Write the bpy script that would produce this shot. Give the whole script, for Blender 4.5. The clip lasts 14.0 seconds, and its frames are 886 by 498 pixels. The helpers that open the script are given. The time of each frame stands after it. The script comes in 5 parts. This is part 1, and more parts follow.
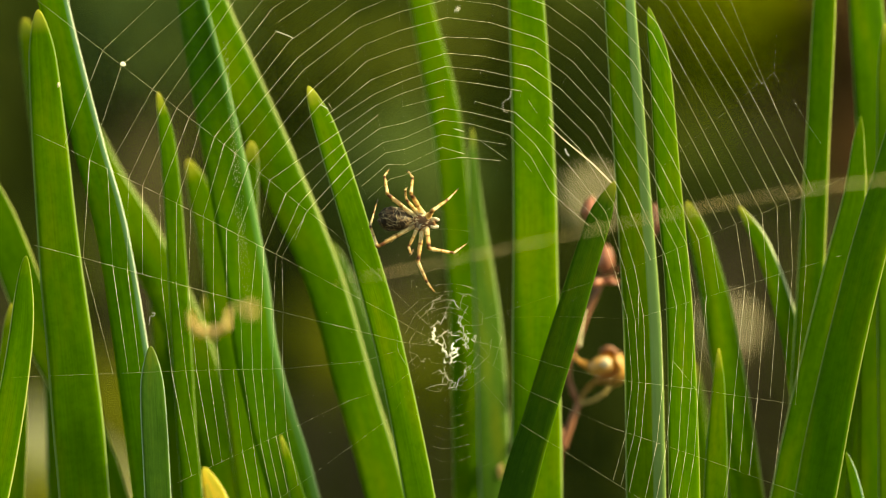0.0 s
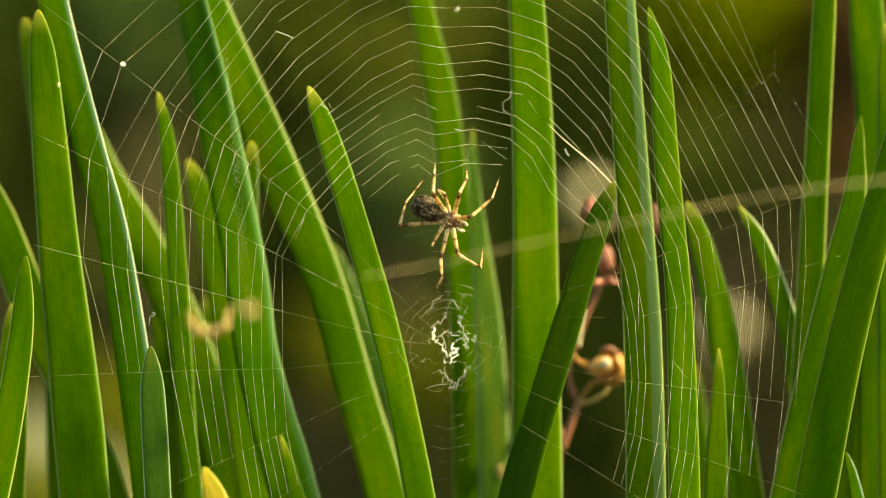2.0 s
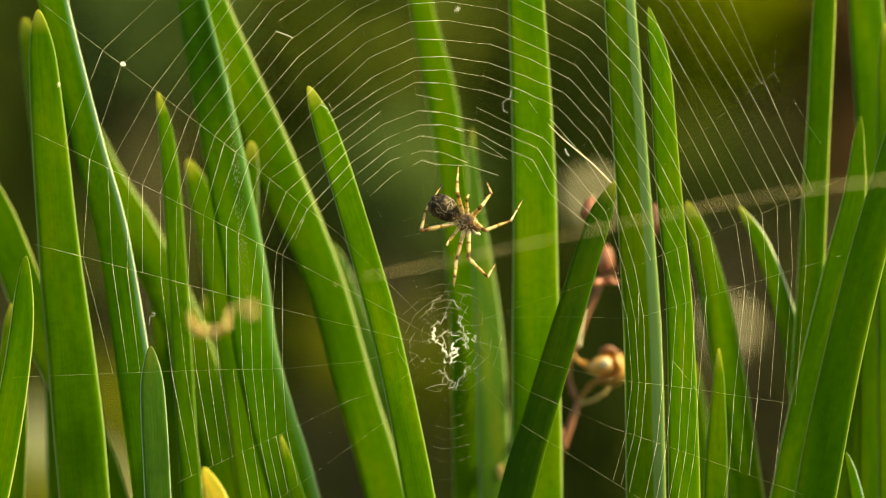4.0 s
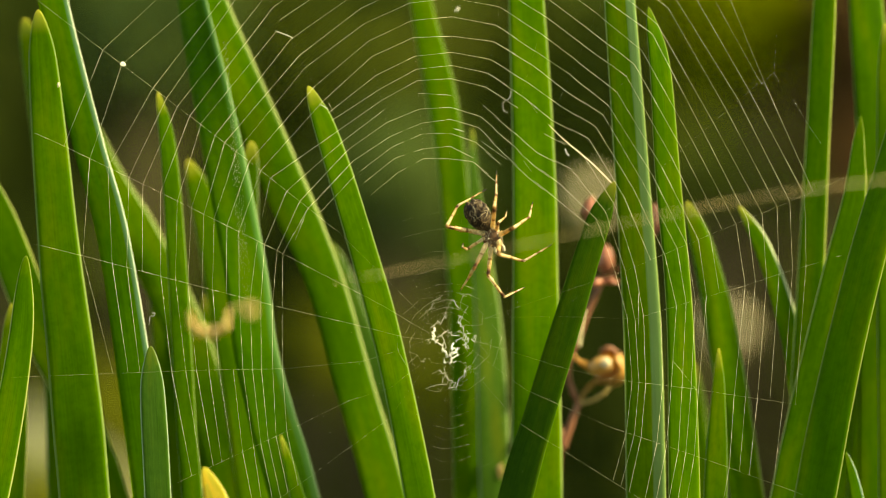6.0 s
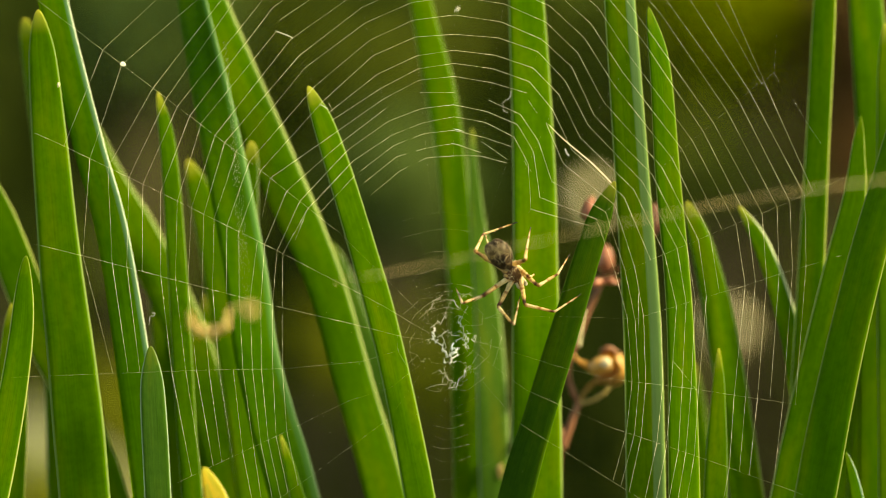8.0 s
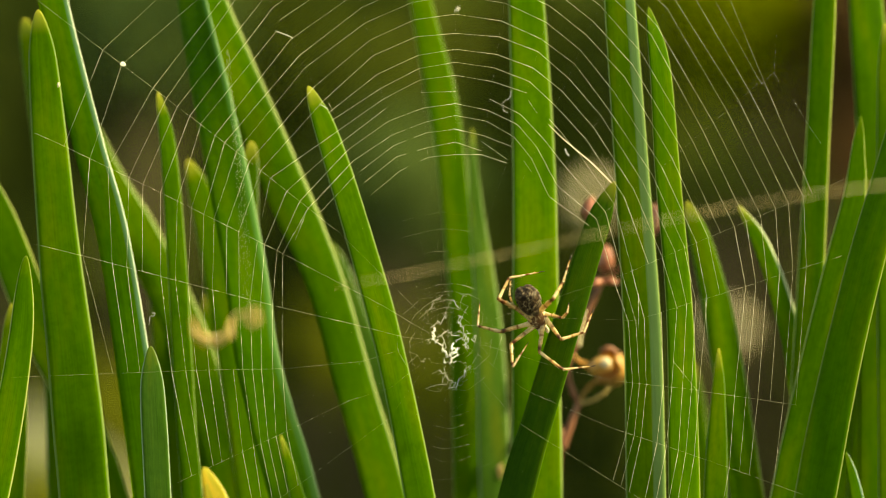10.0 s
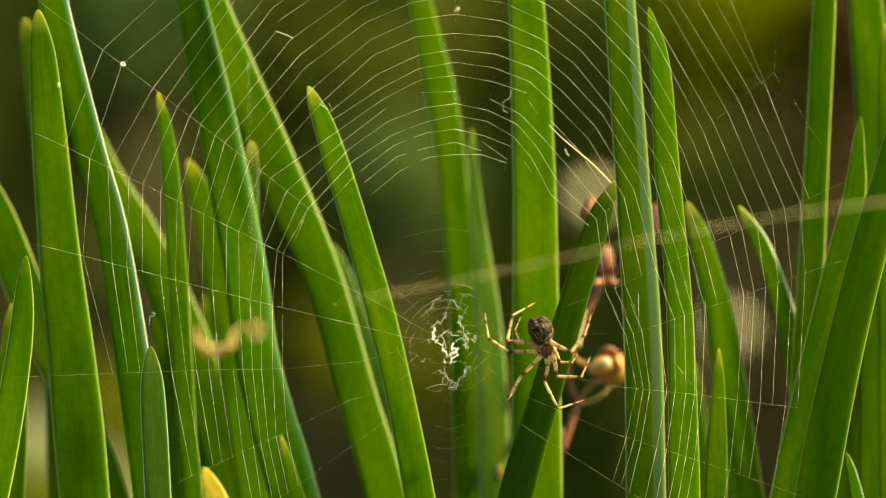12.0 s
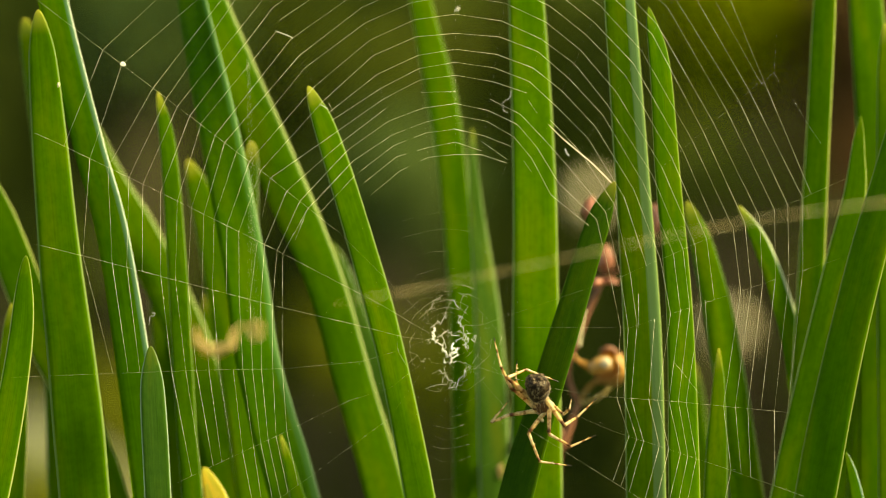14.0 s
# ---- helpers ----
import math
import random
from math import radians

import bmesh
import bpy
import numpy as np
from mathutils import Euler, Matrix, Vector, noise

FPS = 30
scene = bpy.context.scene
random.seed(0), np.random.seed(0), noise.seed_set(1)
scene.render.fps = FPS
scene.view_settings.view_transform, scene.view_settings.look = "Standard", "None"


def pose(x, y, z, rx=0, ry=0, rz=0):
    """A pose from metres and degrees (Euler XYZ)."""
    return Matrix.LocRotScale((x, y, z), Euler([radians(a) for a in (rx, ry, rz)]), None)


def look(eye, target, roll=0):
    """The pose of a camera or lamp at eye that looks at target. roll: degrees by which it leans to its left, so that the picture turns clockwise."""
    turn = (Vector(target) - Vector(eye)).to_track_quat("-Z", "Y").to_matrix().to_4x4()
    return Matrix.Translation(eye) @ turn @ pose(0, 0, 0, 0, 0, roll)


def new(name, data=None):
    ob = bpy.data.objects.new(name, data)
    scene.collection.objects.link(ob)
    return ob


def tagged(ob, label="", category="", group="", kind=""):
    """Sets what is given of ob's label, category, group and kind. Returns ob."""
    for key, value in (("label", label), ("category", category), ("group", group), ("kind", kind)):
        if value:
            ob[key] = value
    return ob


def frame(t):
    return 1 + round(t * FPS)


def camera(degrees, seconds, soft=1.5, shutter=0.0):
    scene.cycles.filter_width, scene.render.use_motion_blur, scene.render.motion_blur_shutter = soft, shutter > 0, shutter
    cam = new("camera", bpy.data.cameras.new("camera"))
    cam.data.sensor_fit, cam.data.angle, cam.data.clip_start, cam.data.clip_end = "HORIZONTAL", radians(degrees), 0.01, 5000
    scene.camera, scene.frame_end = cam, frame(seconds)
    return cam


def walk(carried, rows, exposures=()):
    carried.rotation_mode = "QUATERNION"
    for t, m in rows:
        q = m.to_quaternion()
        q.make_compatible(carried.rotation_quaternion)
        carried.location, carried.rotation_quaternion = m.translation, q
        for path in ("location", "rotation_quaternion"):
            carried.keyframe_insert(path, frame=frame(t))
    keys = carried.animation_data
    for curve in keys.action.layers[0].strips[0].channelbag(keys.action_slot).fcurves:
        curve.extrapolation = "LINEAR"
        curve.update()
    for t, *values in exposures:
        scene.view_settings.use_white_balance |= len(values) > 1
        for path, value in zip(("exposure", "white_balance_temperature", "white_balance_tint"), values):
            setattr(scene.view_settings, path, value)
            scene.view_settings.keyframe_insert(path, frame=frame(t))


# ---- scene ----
# A spider crossing its orb web among strap leaves. Lengths in metres, web plane at y = 0.
VIEW = 0.36885
cam = camera(24, 14.0, 0.9)
cam.data.dof.use_dof = True
cam.data.dof.focus_distance = VIEW - 0.001
cam.data.dof.aperture_fstop = 4.6
EYE = pose(0, -VIEW, 0.25, 90, 0, 0)
walk(cam, [(0, EYE), (14, EYE)], [(0, 2.07, 12300, -11.5), (8, 2.04, 12300, -11.5), (14, 1.99, 12300, -11.5)])

# ---- light ----
SUN_UP, SUN_TURN = 42, 100          # height over the horizon, turn from straight behind the web to its right
world = bpy.data.worlds.new("sky")
scene.world = world
world.use_nodes = True
sky = world.node_tree.nodes.new("ShaderNodeTexSky")
sky.sky_type, sky.sun_disc = "NISHITA", False
sky.sun_elevation, sky.sun_rotation = radians(SUN_UP), radians(SUN_TURN)
back = world.node_tree.nodes["Background"]
back.inputs["Strength"].default_value = 0.105
world.node_tree.links.new(sky.outputs["Color"], back.inputs["Color"])
sun = new("sun", bpy.data.lights.new("sun", "SUN"))
sun.data.energy, sun.data.angle, sun.data.color = 3.95, radians(2.5), (1.0, 0.9, 0.72)
SUN_WAY = Vector((math.sin(radians(SUN_TURN)) * math.cos(radians(SUN_UP)),
                  math.cos(radians(SUN_TURN)) * math.cos(radians(SUN_UP)), math.sin(radians(SUN_UP))))
sun.matrix_world = look(SUN_WAY * 5, (0, 0, 0))


# ---- materials ----
def nodes_of(name):
    m = bpy.data.materials.new(name)
    m.use_nodes = True
    n, l = m.node_tree.nodes, m.node_tree.links
    return m, n, l, n["Principled BSDF"], n["Material Output"]


def ramp(n, stops):
    r = n.new("ShaderNodeValToRGB")
    e = r.color_ramp.elements
    while len(e) < len(stops):
        e.new(0.5)
    for k, (p, c) in zip(e, stops):
        k.position, k.color = p, (*c, 1)
    return r


def noise_node(n, l, scale, detail=3, vector=None, rough=0.5):
    t = n.new("ShaderNodeTexNoise")
    t.inputs["Scale"].default_value, t.inputs["Detail"].default_value = scale, detail
    t.inputs["Roughness"].default_value = rough
    if vector is not None:
        l.new(vector, t.inputs["Vector"])
    return t


def mixed(n, l, a, b, fac, kind="MIX"):
    m = n.new("ShaderNodeMix")
    m.data_type, m.blend_type = "RGBA", kind
    for sock, v in ((m.inputs[0], fac), (m.inputs[6], a), (m.inputs[7], b)):
        if isinstance(v, (int, float)):
            sock.default_value = v
        elif isinstance(v, tuple):
            sock.default_value = (*v, 1)
        else:
            l.new(v, sock)
    return m.outputs[2]


def plain(name, colour, rough=0.6, grain=900, spread=0.35, through_light=0.0, bump=0.3, spec=0.5):
    """A surface with grain and blotches; through_light lets sun shine through thin parts."""
    m, n, l, bsdf, out = nodes_of(name)
    tc = n.new("ShaderNodeTexCoord")
    fine = noise_node(n, l, grain, 4, tc.outputs["Object"])
    wide = noise_node(n, l, grain / 6, 3, tc.outputs["Object"])
    dark = tuple(c * (1 - spread) for c in colour)
    lite = tuple(min(1, c * (1 + spread)) for c in colour)
    r = ramp(n, [(0.3, dark), (0.7, lite)])
    l.new(fine.outputs["Fac"], r.inputs["Fac"])
    c = mixed(n, l, r.outputs["Color"], tuple(x * 0.75 for x in colour), wide.outputs["Fac"])
    l.new(c, bsdf.inputs["Base Color"])
    bsdf.inputs["Roughness"].default_value = rough
    bsdf.inputs["Specular IOR Level"].default_value = spec
    b = n.new("ShaderNodeBump")
    b.inputs["Strength"].default_value, b.inputs["Distance"].default_value = bump, 0.2 / grain
    l.new(fine.outputs["Fac"], b.inputs["Height"])
    l.new(b.outputs["Normal"], bsdf.inputs["Normal"])
    if through_light:
        t = n.new("ShaderNodeBsdfTranslucent")
        l.new(c, t.inputs["Color"])
        x = n.new("ShaderNodeMixShader")
        x.inputs[0].default_value = through_light
        l.new(bsdf.outputs[0], x.inputs[1])
        l.new(t.outputs[0], x.inputs[2])
        l.new(x.outputs[0], out.inputs["Surface"])
    return m


def leaf_material(name, face, glow, edge, sheen=0.4, through_light=0.5, yellow=0.12, flank=None, rim=0.445, flank_from=0.82):
    """Strap leaf: veins run along it, margins are thin and pale. UV: across 0 to 1, along in centimetres."""
    m, n, l, bsdf, out = nodes_of(name)
    uv = n.new("ShaderNodeUVMap")
    sep = n.new("ShaderNodeSeparateXYZ")
    l.new(uv.outputs["UV"], sep.inputs[0])
    info = n.new("ShaderNodeObjectInfo")
    stretch = n.new("ShaderNodeMapping")
    stretch.inputs["Scale"].default_value = (26, 0.5, 1)
    off = n.new("ShaderNodeCombineXYZ")
    l.new(info.outputs["Random"], off.inputs["Z"])
    add = n.new("ShaderNodeVectorMath")
    l.new(uv.outputs["UV"], stretch.inputs["Vector"])
    l.new(stretch.outputs["Vector"], add.inputs[0])
    mul = n.new("ShaderNodeVectorMath")
    mul.operation = "SCALE"
    mul.inputs["Scale"].default_value = 37.0
    l.new(off.outputs[0], mul.inputs[0])
    l.new(mul.outputs[0], add.inputs[1])
    veins = noise_node(n, l, 1.0, 2, add.outputs[0], 0.6)
    blotch_map = n.new("ShaderNodeMapping")
    blotch_map.inputs["Scale"].default_value = (1.6, 0.45, 1)
    l.new(uv.outputs["UV"], blotch_map.inputs["Vector"])
    l.new(mul.outputs[0], blotch_map.inputs["Location"])
    blotch = noise_node(n, l, 1.0, 4, blotch_map.outputs[0])
    fr = ramp(n, [(0.25, tuple(c * 0.86 for c in face)), (0.75, tuple(c * 1.12 for c in face))])
    l.new(veins.outputs["Fac"], fr.inputs["Fac"])
    gr = ramp(n, [(0.28, tuple(c * 0.88 for c in glow)), (0.72, tuple(c * 1.1 for c in glow))])
    l.new(veins.outputs["Fac"], gr.inputs["Fac"])
    br = ramp(n, [(0.32, (0.66, 0.78, 0.6)), (0.5, (0.98, 1.0, 1.0)), (0.68, (1.62, 1.14, 0.9))])
    l.new(blotch.outputs["Fac"], br.inputs["Fac"])
    speck_map = n.new("ShaderNodeMapping")
    speck_map.inputs["Scale"].default_value = (5.4, 6, 1)
    l.new(uv.outputs["UV"], speck_map.inputs["Vector"])
    l.new(mul.outputs[0], speck_map.inputs["Location"])
    speck = noise_node(n, l, 1.0, 5, speck_map.outputs[0], 0.65)
    sr = ramp(n, [(0.3, (0.8, 0.86, 0.8)), (0.5, (1.0, 1.0, 1.0)), (0.68, (1.14, 1.06, 1.1))])
    l.new(speck.outputs["Fac"], sr.inputs["Fac"])
    spots = mixed(n, l, br.outputs["Color"], sr.outputs["Color"], 1.0, "MULTIPLY")
    # pale thin margins
    half = n.new("ShaderNodeMath")
    half.operation = "SUBTRACT"
    half.inputs[1].default_value = 0.5
    l.new(sep.outputs["X"], half.inputs[0])
    ab = n.new("ShaderNodeMath")
    ab.operation = "ABSOLUTE"
    l.new(half.outputs[0], ab.inputs[0])
    one_side = rim > 0.5                                 # sunlight painted as a pale rim on the sunward side only
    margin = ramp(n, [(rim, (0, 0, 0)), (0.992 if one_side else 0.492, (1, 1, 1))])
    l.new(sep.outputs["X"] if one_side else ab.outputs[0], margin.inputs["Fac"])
    # young yellow tip
    tip = ramp(n, [(0.0, (yellow,) * 3), (0.014, (yellow * 0.5,) * 3), (0.045, (0, 0, 0))])
    tipscale = n.new("ShaderNodeMath")
    tipscale.operation = "MULTIPLY"
    tipscale.inputs[1].default_value = 0.1
    l.new(sep.outputs["Y"], tipscale.inputs[0])
    l.new(tipscale.outputs[0], tip.inputs["Fac"])
    c1 = mixed(n, l, fr.outputs["Color"], spots, 1.0, "MULTIPLY")
    if flank:                                            # sheen of the sky painted as a strip along one side
        side = ramp(n, [(flank_from, (0, 0, 0)), (flank_from + 0.06, (1, 1, 1))])
        l.new(sep.outputs["X"], side.inputs["Fac"])
        c1 = mixed(n, l, c1, flank, side.outputs["Color"])
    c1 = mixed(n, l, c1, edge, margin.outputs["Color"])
    c1 = mixed(n, l, c1, (0.58, 0.54, 0.1), tip.outputs["Color"])
    c2 = mixed(n, l, gr.outputs["Color"], spots, 1.0, "MULTIPLY")
    if flank:
        c2 = mixed(n, l, c2, flank, side.outputs["Color"])
    c2 = mixed(n, l, c2, edge, margin.outputs["Color"])
    c2 = mixed(n, l, c2, (0.85, 0.75, 0.14), tip.outputs["Color"])
    l.new(c1, bsdf.inputs["Base Color"])
    bsdf.inputs["Roughness"].default_value = sheen
    bsdf.inputs["Specular IOR Level"].default_value = 0.07
    b = n.new("ShaderNodeBump")
    b.inputs["Strength"].default_value, b.inputs["Distance"].default_value = 0.2, 0.0002
    l.new(veins.outputs["Fac"], b.inputs["Height"])
    l.new(b.outputs["Normal"], bsdf.inputs["Normal"])
    t = n.new("ShaderNodeBsdfTranslucent")
    l.new(c2, t.inputs["Color"])
    l.new(b.outputs["Normal"], t.inputs["Normal"])
    x = n.new("ShaderNodeMixShader")
    x.inputs[0].default_value = through_light
    l.new(bsdf.outputs[0], x.inputs[1])
    l.new(t.outputs[0], x.inputs[2])
    l.new(x.outputs[0], out.inputs["Surface"])
    return m


def silk_material(name, colour, glow, low=0.5):
    m, n, l, bsdf, out = nodes_of(name)
    tc = n.new("ShaderNodeTexCoord")
    dots = noise_node(n, l, 420, 2, tc.outputs["Object"])
    r = ramp(n, [(0.38, tuple(c * low for c in colour)), (0.58, colour)])
    l.new(dots.outputs["Fac"], r.inputs["Fac"])
    l.new(r.outputs["Color"], bsdf.inputs["Base Color"])
    bsdf.inputs["Roughness"].default_value = 0.25
    t = n.new("ShaderNodeBsdfTranslucent")
    l.new(r.outputs["Color"], t.inputs["Color"])
    x = n.new("ShaderNodeMixShader")
    x.inputs[0].default_value = glow
    l.new(bsdf.outputs[0], x.inputs[1])
    l.new(t.outputs[0], x.inputs[2])
    l.new(x.outputs[0], out.inputs["Surface"])
    return m


LEAF = {
    "a": leaf_material("strap_leaf_green", (0.056, 0.148, 0.0008), (0.14, 0.322, 0.001), (0.24, 0.33, 0.12), 0.45, 0.5, 0.75),
    "b": leaf_material("strap_leaf_bluish", (0.045, 0.115, 0.015), (0.09, 0.235, 0.01), (0.34, 0.44, 0.3), 0.36, 0.42),
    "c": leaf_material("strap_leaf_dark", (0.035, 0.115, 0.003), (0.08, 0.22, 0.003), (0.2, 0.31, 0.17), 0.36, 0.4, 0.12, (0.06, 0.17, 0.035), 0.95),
    "e": leaf_material("strap_leaf_sky_side", (0.06, 0.135, 0.0008), (0.145, 0.3, 0.001), (0.3, 0.40, 0.16), 0.45, 0.5, 0.75, (0.115, 0.22, 0.085), 0.46, 0.66),
    "p": leaf_material("strap_leaf_sun_side", (0.054, 0.145, 0.0009), (0.138, 0.32, 0.001), (0.36, 0.42, 0.2), 0.45, 0.5, 0.75, (0.06, 0.16, 0.01), 0.93),
    "g": leaf_material("strap_leaf_pale_rim", (0.052, 0.145, 0.0012), (0.135, 0.325, 0.0015), (0.48, 0.54, 0.2), 0.45, 0.5, 0.1),
    "w": leaf_material("strap_leaf_sunlit_edge", (0.05, 0.15, 0.002), (0.14, 0.36, 0.002), (0.7, 0.74, 0.68), 0.42, 0.45, 0.12, (0.085, 0.19, 0.1), 0.965),
    "v": leaf_material("strap_leaf_sunlit_rim", (0.05, 0.14, 0.002), (0.13, 0.33, 0.002), (0.6, 0.66, 0.48), 0.42, 0.45, 0.6, None, 0.84),
    "d": leaf_material("strap_leaf_deep", (0.046, 0.132, 0.0015), (0.11, 0.285, 0.002), (0.26, 0.32, 0.1), 0.45, 0.4, 0.12, None, 0.465),
    "s": leaf_material("strap_leaf_silvery", (0.078, 0.17, 0.026), (0.14, 0.325, 0.02), (0.26, 0.36, 0.17), 0.4, 0.45, 0.5, None, 0.40),
    # the shade on the slanting leaf is put into this darker green
    "k": leaf_material("strap_leaf_shaded", (0.021, 0.063, 0.001), (0.05, 0.145, 0.001), (0.07, 0.15, 0.015), 0.6, 0.35, 0.3, None, 0.47),
    "y": leaf_material("strap_leaf_yellow", (0.5, 0.4, 0.07), (0.9, 0.72, 0.14), (0.8, 0.7, 0.3), 0.45, 0.5, 1.0),
}
SILK = silk_material("spider_silk", (0.96, 0.93, 0.76), 0.5)
DENSE_SILK = silk_material("dense_silk", (0.97, 0.97, 0.93), 0.45, 0.85)
STRAND_SILK = silk_material("strand_silk", (0.85, 0.76, 0.56), 0.45, 0.7)
OLD_SILK = silk_material("old_silk", (0.85, 0.72, 0.42), 0.45)
SOIL = plain("soil", (0.042, 0.04, 0.02), 0.95, 60, 0.5)


# ---- mesh helpers ----
def mesh_of(name, bm, material, smooth=True):
    me = bpy.data.meshes.new(name)
    bm.to_mesh(me)
    bm.free()
    me.materials.append(material)
    for p in me.polygons:
        p.use_smooth = smooth
    return me


def part(name, bm, material, parent, label=""):
    ob = new(name, mesh_of(name, bm, material))
    ob.parent = parent
    if label:
        ob["label"] = label
    return ob


def spline(points, steps):
    """Catmull-Rom through points of any dimension."""
    p = [np.array(q, float) for q in points]
    p = [2 * p[0] - p[1], *p, 2 * p[-1] - p[-2]]
    for i in range(1, len(p) - 2):
        a, b, c, d = p[i - 1:i + 3]
        for k in range(steps if i < len(p) - 3 else steps + 1):
            t = k / steps
            yield 0.5 * (2 * b + (c - a) * t + (2 * a - 5 * b + 4 * c - d) * t * t + (3 * b - a - 3 * c + d) * t ** 3)


def tube(bm, points, radii, sides=6):
    """A round rod along points, closed at both ends."""
    rings = []
    pts = [Vector(p) for p in points]
    side = None
    for i, p in enumerate(pts):
        way = (pts[min(i + 1, len(pts) - 1)] - pts[max(i - 1, 0)]).normalized()
        ref = side if side is not None else (Vector((0, 1, 0)) if abs(way.y) < 0.9 else Vector((1, 0, 0)))
        side = (ref - way * ref.dot(way)).normalized()
        up = way.cross(side)
        r = radii[i] if isinstance(radii, (list, tuple)) else radii
        rings.append([bm.verts.new(p + (side * math.cos(a) + up * math.sin(a)) * r)
                      for a in (2 * math.pi * j / sides for j in range(sides))])
    for a, b in zip(rings, rings[1:]):
        for j in range(sides):
            bm.faces.new((a[j], a[(j + 1) % sides], b[(j + 1) % sides], b[j]))
    bm.faces.new(rings[0][::-1])
    bm.faces.new(rings[-1])
    return bm


def ball(bm, centre, size, rings=10, sides=14, shape=None):
    """An ellipsoid; shape(u) scales its girth along x from -1 to 1."""
    c, s = Vector(centre), Vector(size)
    rows = []
    for i in range(1, rings):
        a = math.pi * i / rings
        u = -math.cos(a)
        g = math.sin(a) * (shape(u) if shape else 1)
        rows.append([bm.verts.new(c + Vector((u * s.x, g * math.cos(b) * s.y, g * math.sin(b) * s.z)))
                     for b in (2 * math.pi * j / sides for j in range(sides))])
    for p, q in zip(rows, rows[1:]):
        for j in range(sides):
            bm.faces.new((p[j], q[j], q[(j + 1) % sides], p[(j + 1) % sides]))
    lo, hi = bm.verts.new(c - Vector((s.x, 0, 0))), bm.verts.new(c + Vector((s.x, 0, 0)))
    for j in range(sides):
        bm.faces.new((lo, rows[0][j], rows[0][(j + 1) % sides]))
        bm.faces.new((hi, rows[-1][(j + 1) % sides], rows[-1][j]))
    return bm


# ---- ground and distance ----
def ground_sheet():
    bm = bmesh.new()
    cuts = [-400, -60, -12, -4] + [-1.5 + 0.1 * i for i in range(46)] + [4, 12, 60, 400]
    grid = [[bm.verts.new((x, y, 0.014 * noise.noise(Vector((x * 3, y * 3, 0))) - 0.006 if abs(x) < 3 and abs(y) < 3 else 0))
             for x in cuts] for y in cuts]
    for a, b in zip(grid, grid[1:]):
        for j in range(len(cuts) - 1):
            bm.faces.new((a[j], a[j + 1], b[j + 1], b[j]))
    ob = new("ground", mesh_of("ground", bm, SOIL))
    return tagged(ob, "dark bare garden soil under the plants", "ground", kind="structure")


ground_sheet()

TWIG = plain("twig_bark", (0.06, 0.05, 0.03), 0.9, 200, 0.4, 0.0, 0.3, 0.1)
HEDGE = {
    "olive": plain("hedge_olive", (0.097, 0.127, 0.026), 0.9, 300, 0.5, 0.3, 0.3, 0.1),
    # sunlight on the far foliage is put into this bright leaf colour
    "green": plain("hedge_sunlit_green", (0.38, 0.42, 0.014), 0.8, 300, 0.5, 0.4, 0.3, 0.1),
    "brown": plain("hedge_brown", (0.075, 0.04, 0.014), 0.9, 300, 0.5, 0.2, 0.3, 0.1),
}


def shrub(name, centre, size, count, leaf, material, seed, label):
    """A mound of small leaves on twigs, as one mass."""
    rng = random.Random(seed)
    bm = bmesh.new()
    cx, cy, cz = centre
    for i in range(count):
        while True:
            u = Vector((rng.uniform(-1, 1), rng.uniform(-1, 1), rng.uniform(-1, 1)))
            if 0.25 < u.length < 1.0 + 0.15 * noise.noise(u * 3):
                break
        p = Vector((cx + u.x * size[0], cy + u.y * size[1], max(0.01, cz + u.z * size[2])))
        m = Matrix.Translation(p) @ Euler((rng.uniform(0, 6), rng.uniform(0, 6), rng.uniform(0, 6))).to_matrix().to_4x4()
        s = leaf * rng.uniform(0.6, 1.3)
        v = [bm.verts.new(m @ Vector(q)) for q in ((0, -s, 0), (s * 0.4, 0, s * 0.15), (0, s, 0), (-s * 0.4, 0, s * 0.15))]
        bm.faces.new((v[0], v[1], v[2]))
        bm.faces.new((v[0], v[2], v[3]))
    ob = new(name, mesh_of(name, bm, material, False))
    for i in range(14):
        a, f = rng.uniform(0, 6.28), rng.uniform(0.2, 0.7)
        q = Vector((cx + f * size[0] * math.cos(a), cy + f * size[1] * math.sin(a), cz + size[2] * rng.uniform(-0.2, 0.7)))
        bm = bmesh.new()
        tube(bm, [(cx + (q.x - cx) * 0.3, cy + (q.y - cy) * 0.3, -0.02), (cx + (q.x - cx) * 0.6, cy + (q.y - cy) * 0.6, q.z * 0.5), q], [0.003, 0.002, 0.001], 5)
        part("twig", bm, TWIG, ob)
    return tagged(ob, label, "shrub", kind="stuff")


def far_hedge():
    """A deep wall of foliage that closes the garden behind the plants."""
    bm = bmesh.new()
    nx, nz = 120, 50
    grid = []
    for j in range(nz + 1):
        row = []
        for i in range(nx + 1):
            x, z = -6 + 12 * i / nx, -0.05 + 2.2 * j / nz
            q = Vector((x * 2.2, z * 2.2, 3))
            y = 2.6 + 0.16 * noise.noise(q) + 0.09 * noise.noise(q * 3) + 0.25 * max(0, z - 1.6)
            row.append(bm.verts.new((x, y, z)))
        grid.append(row)
    top = [bm.verts.new((v.co.x, 3.6, v.co.z)) for v in grid[-1]]
    foot = [bm.verts.new((v.co.x, 3.6, -0.05)) for v in grid[-1]]
    grid += [top, foot]
    for a, b in zip(grid, grid[1:]):
        for i in range(nx):
            bm.faces.new((a[i], a[i + 1], b[i + 1], b[i]))
    ob = new("hedge", mesh_of("hedge", bm, FAR_GREEN))
    return tagged(ob, "deep olive garden hedge closing the background", "hedge", kind="structure")


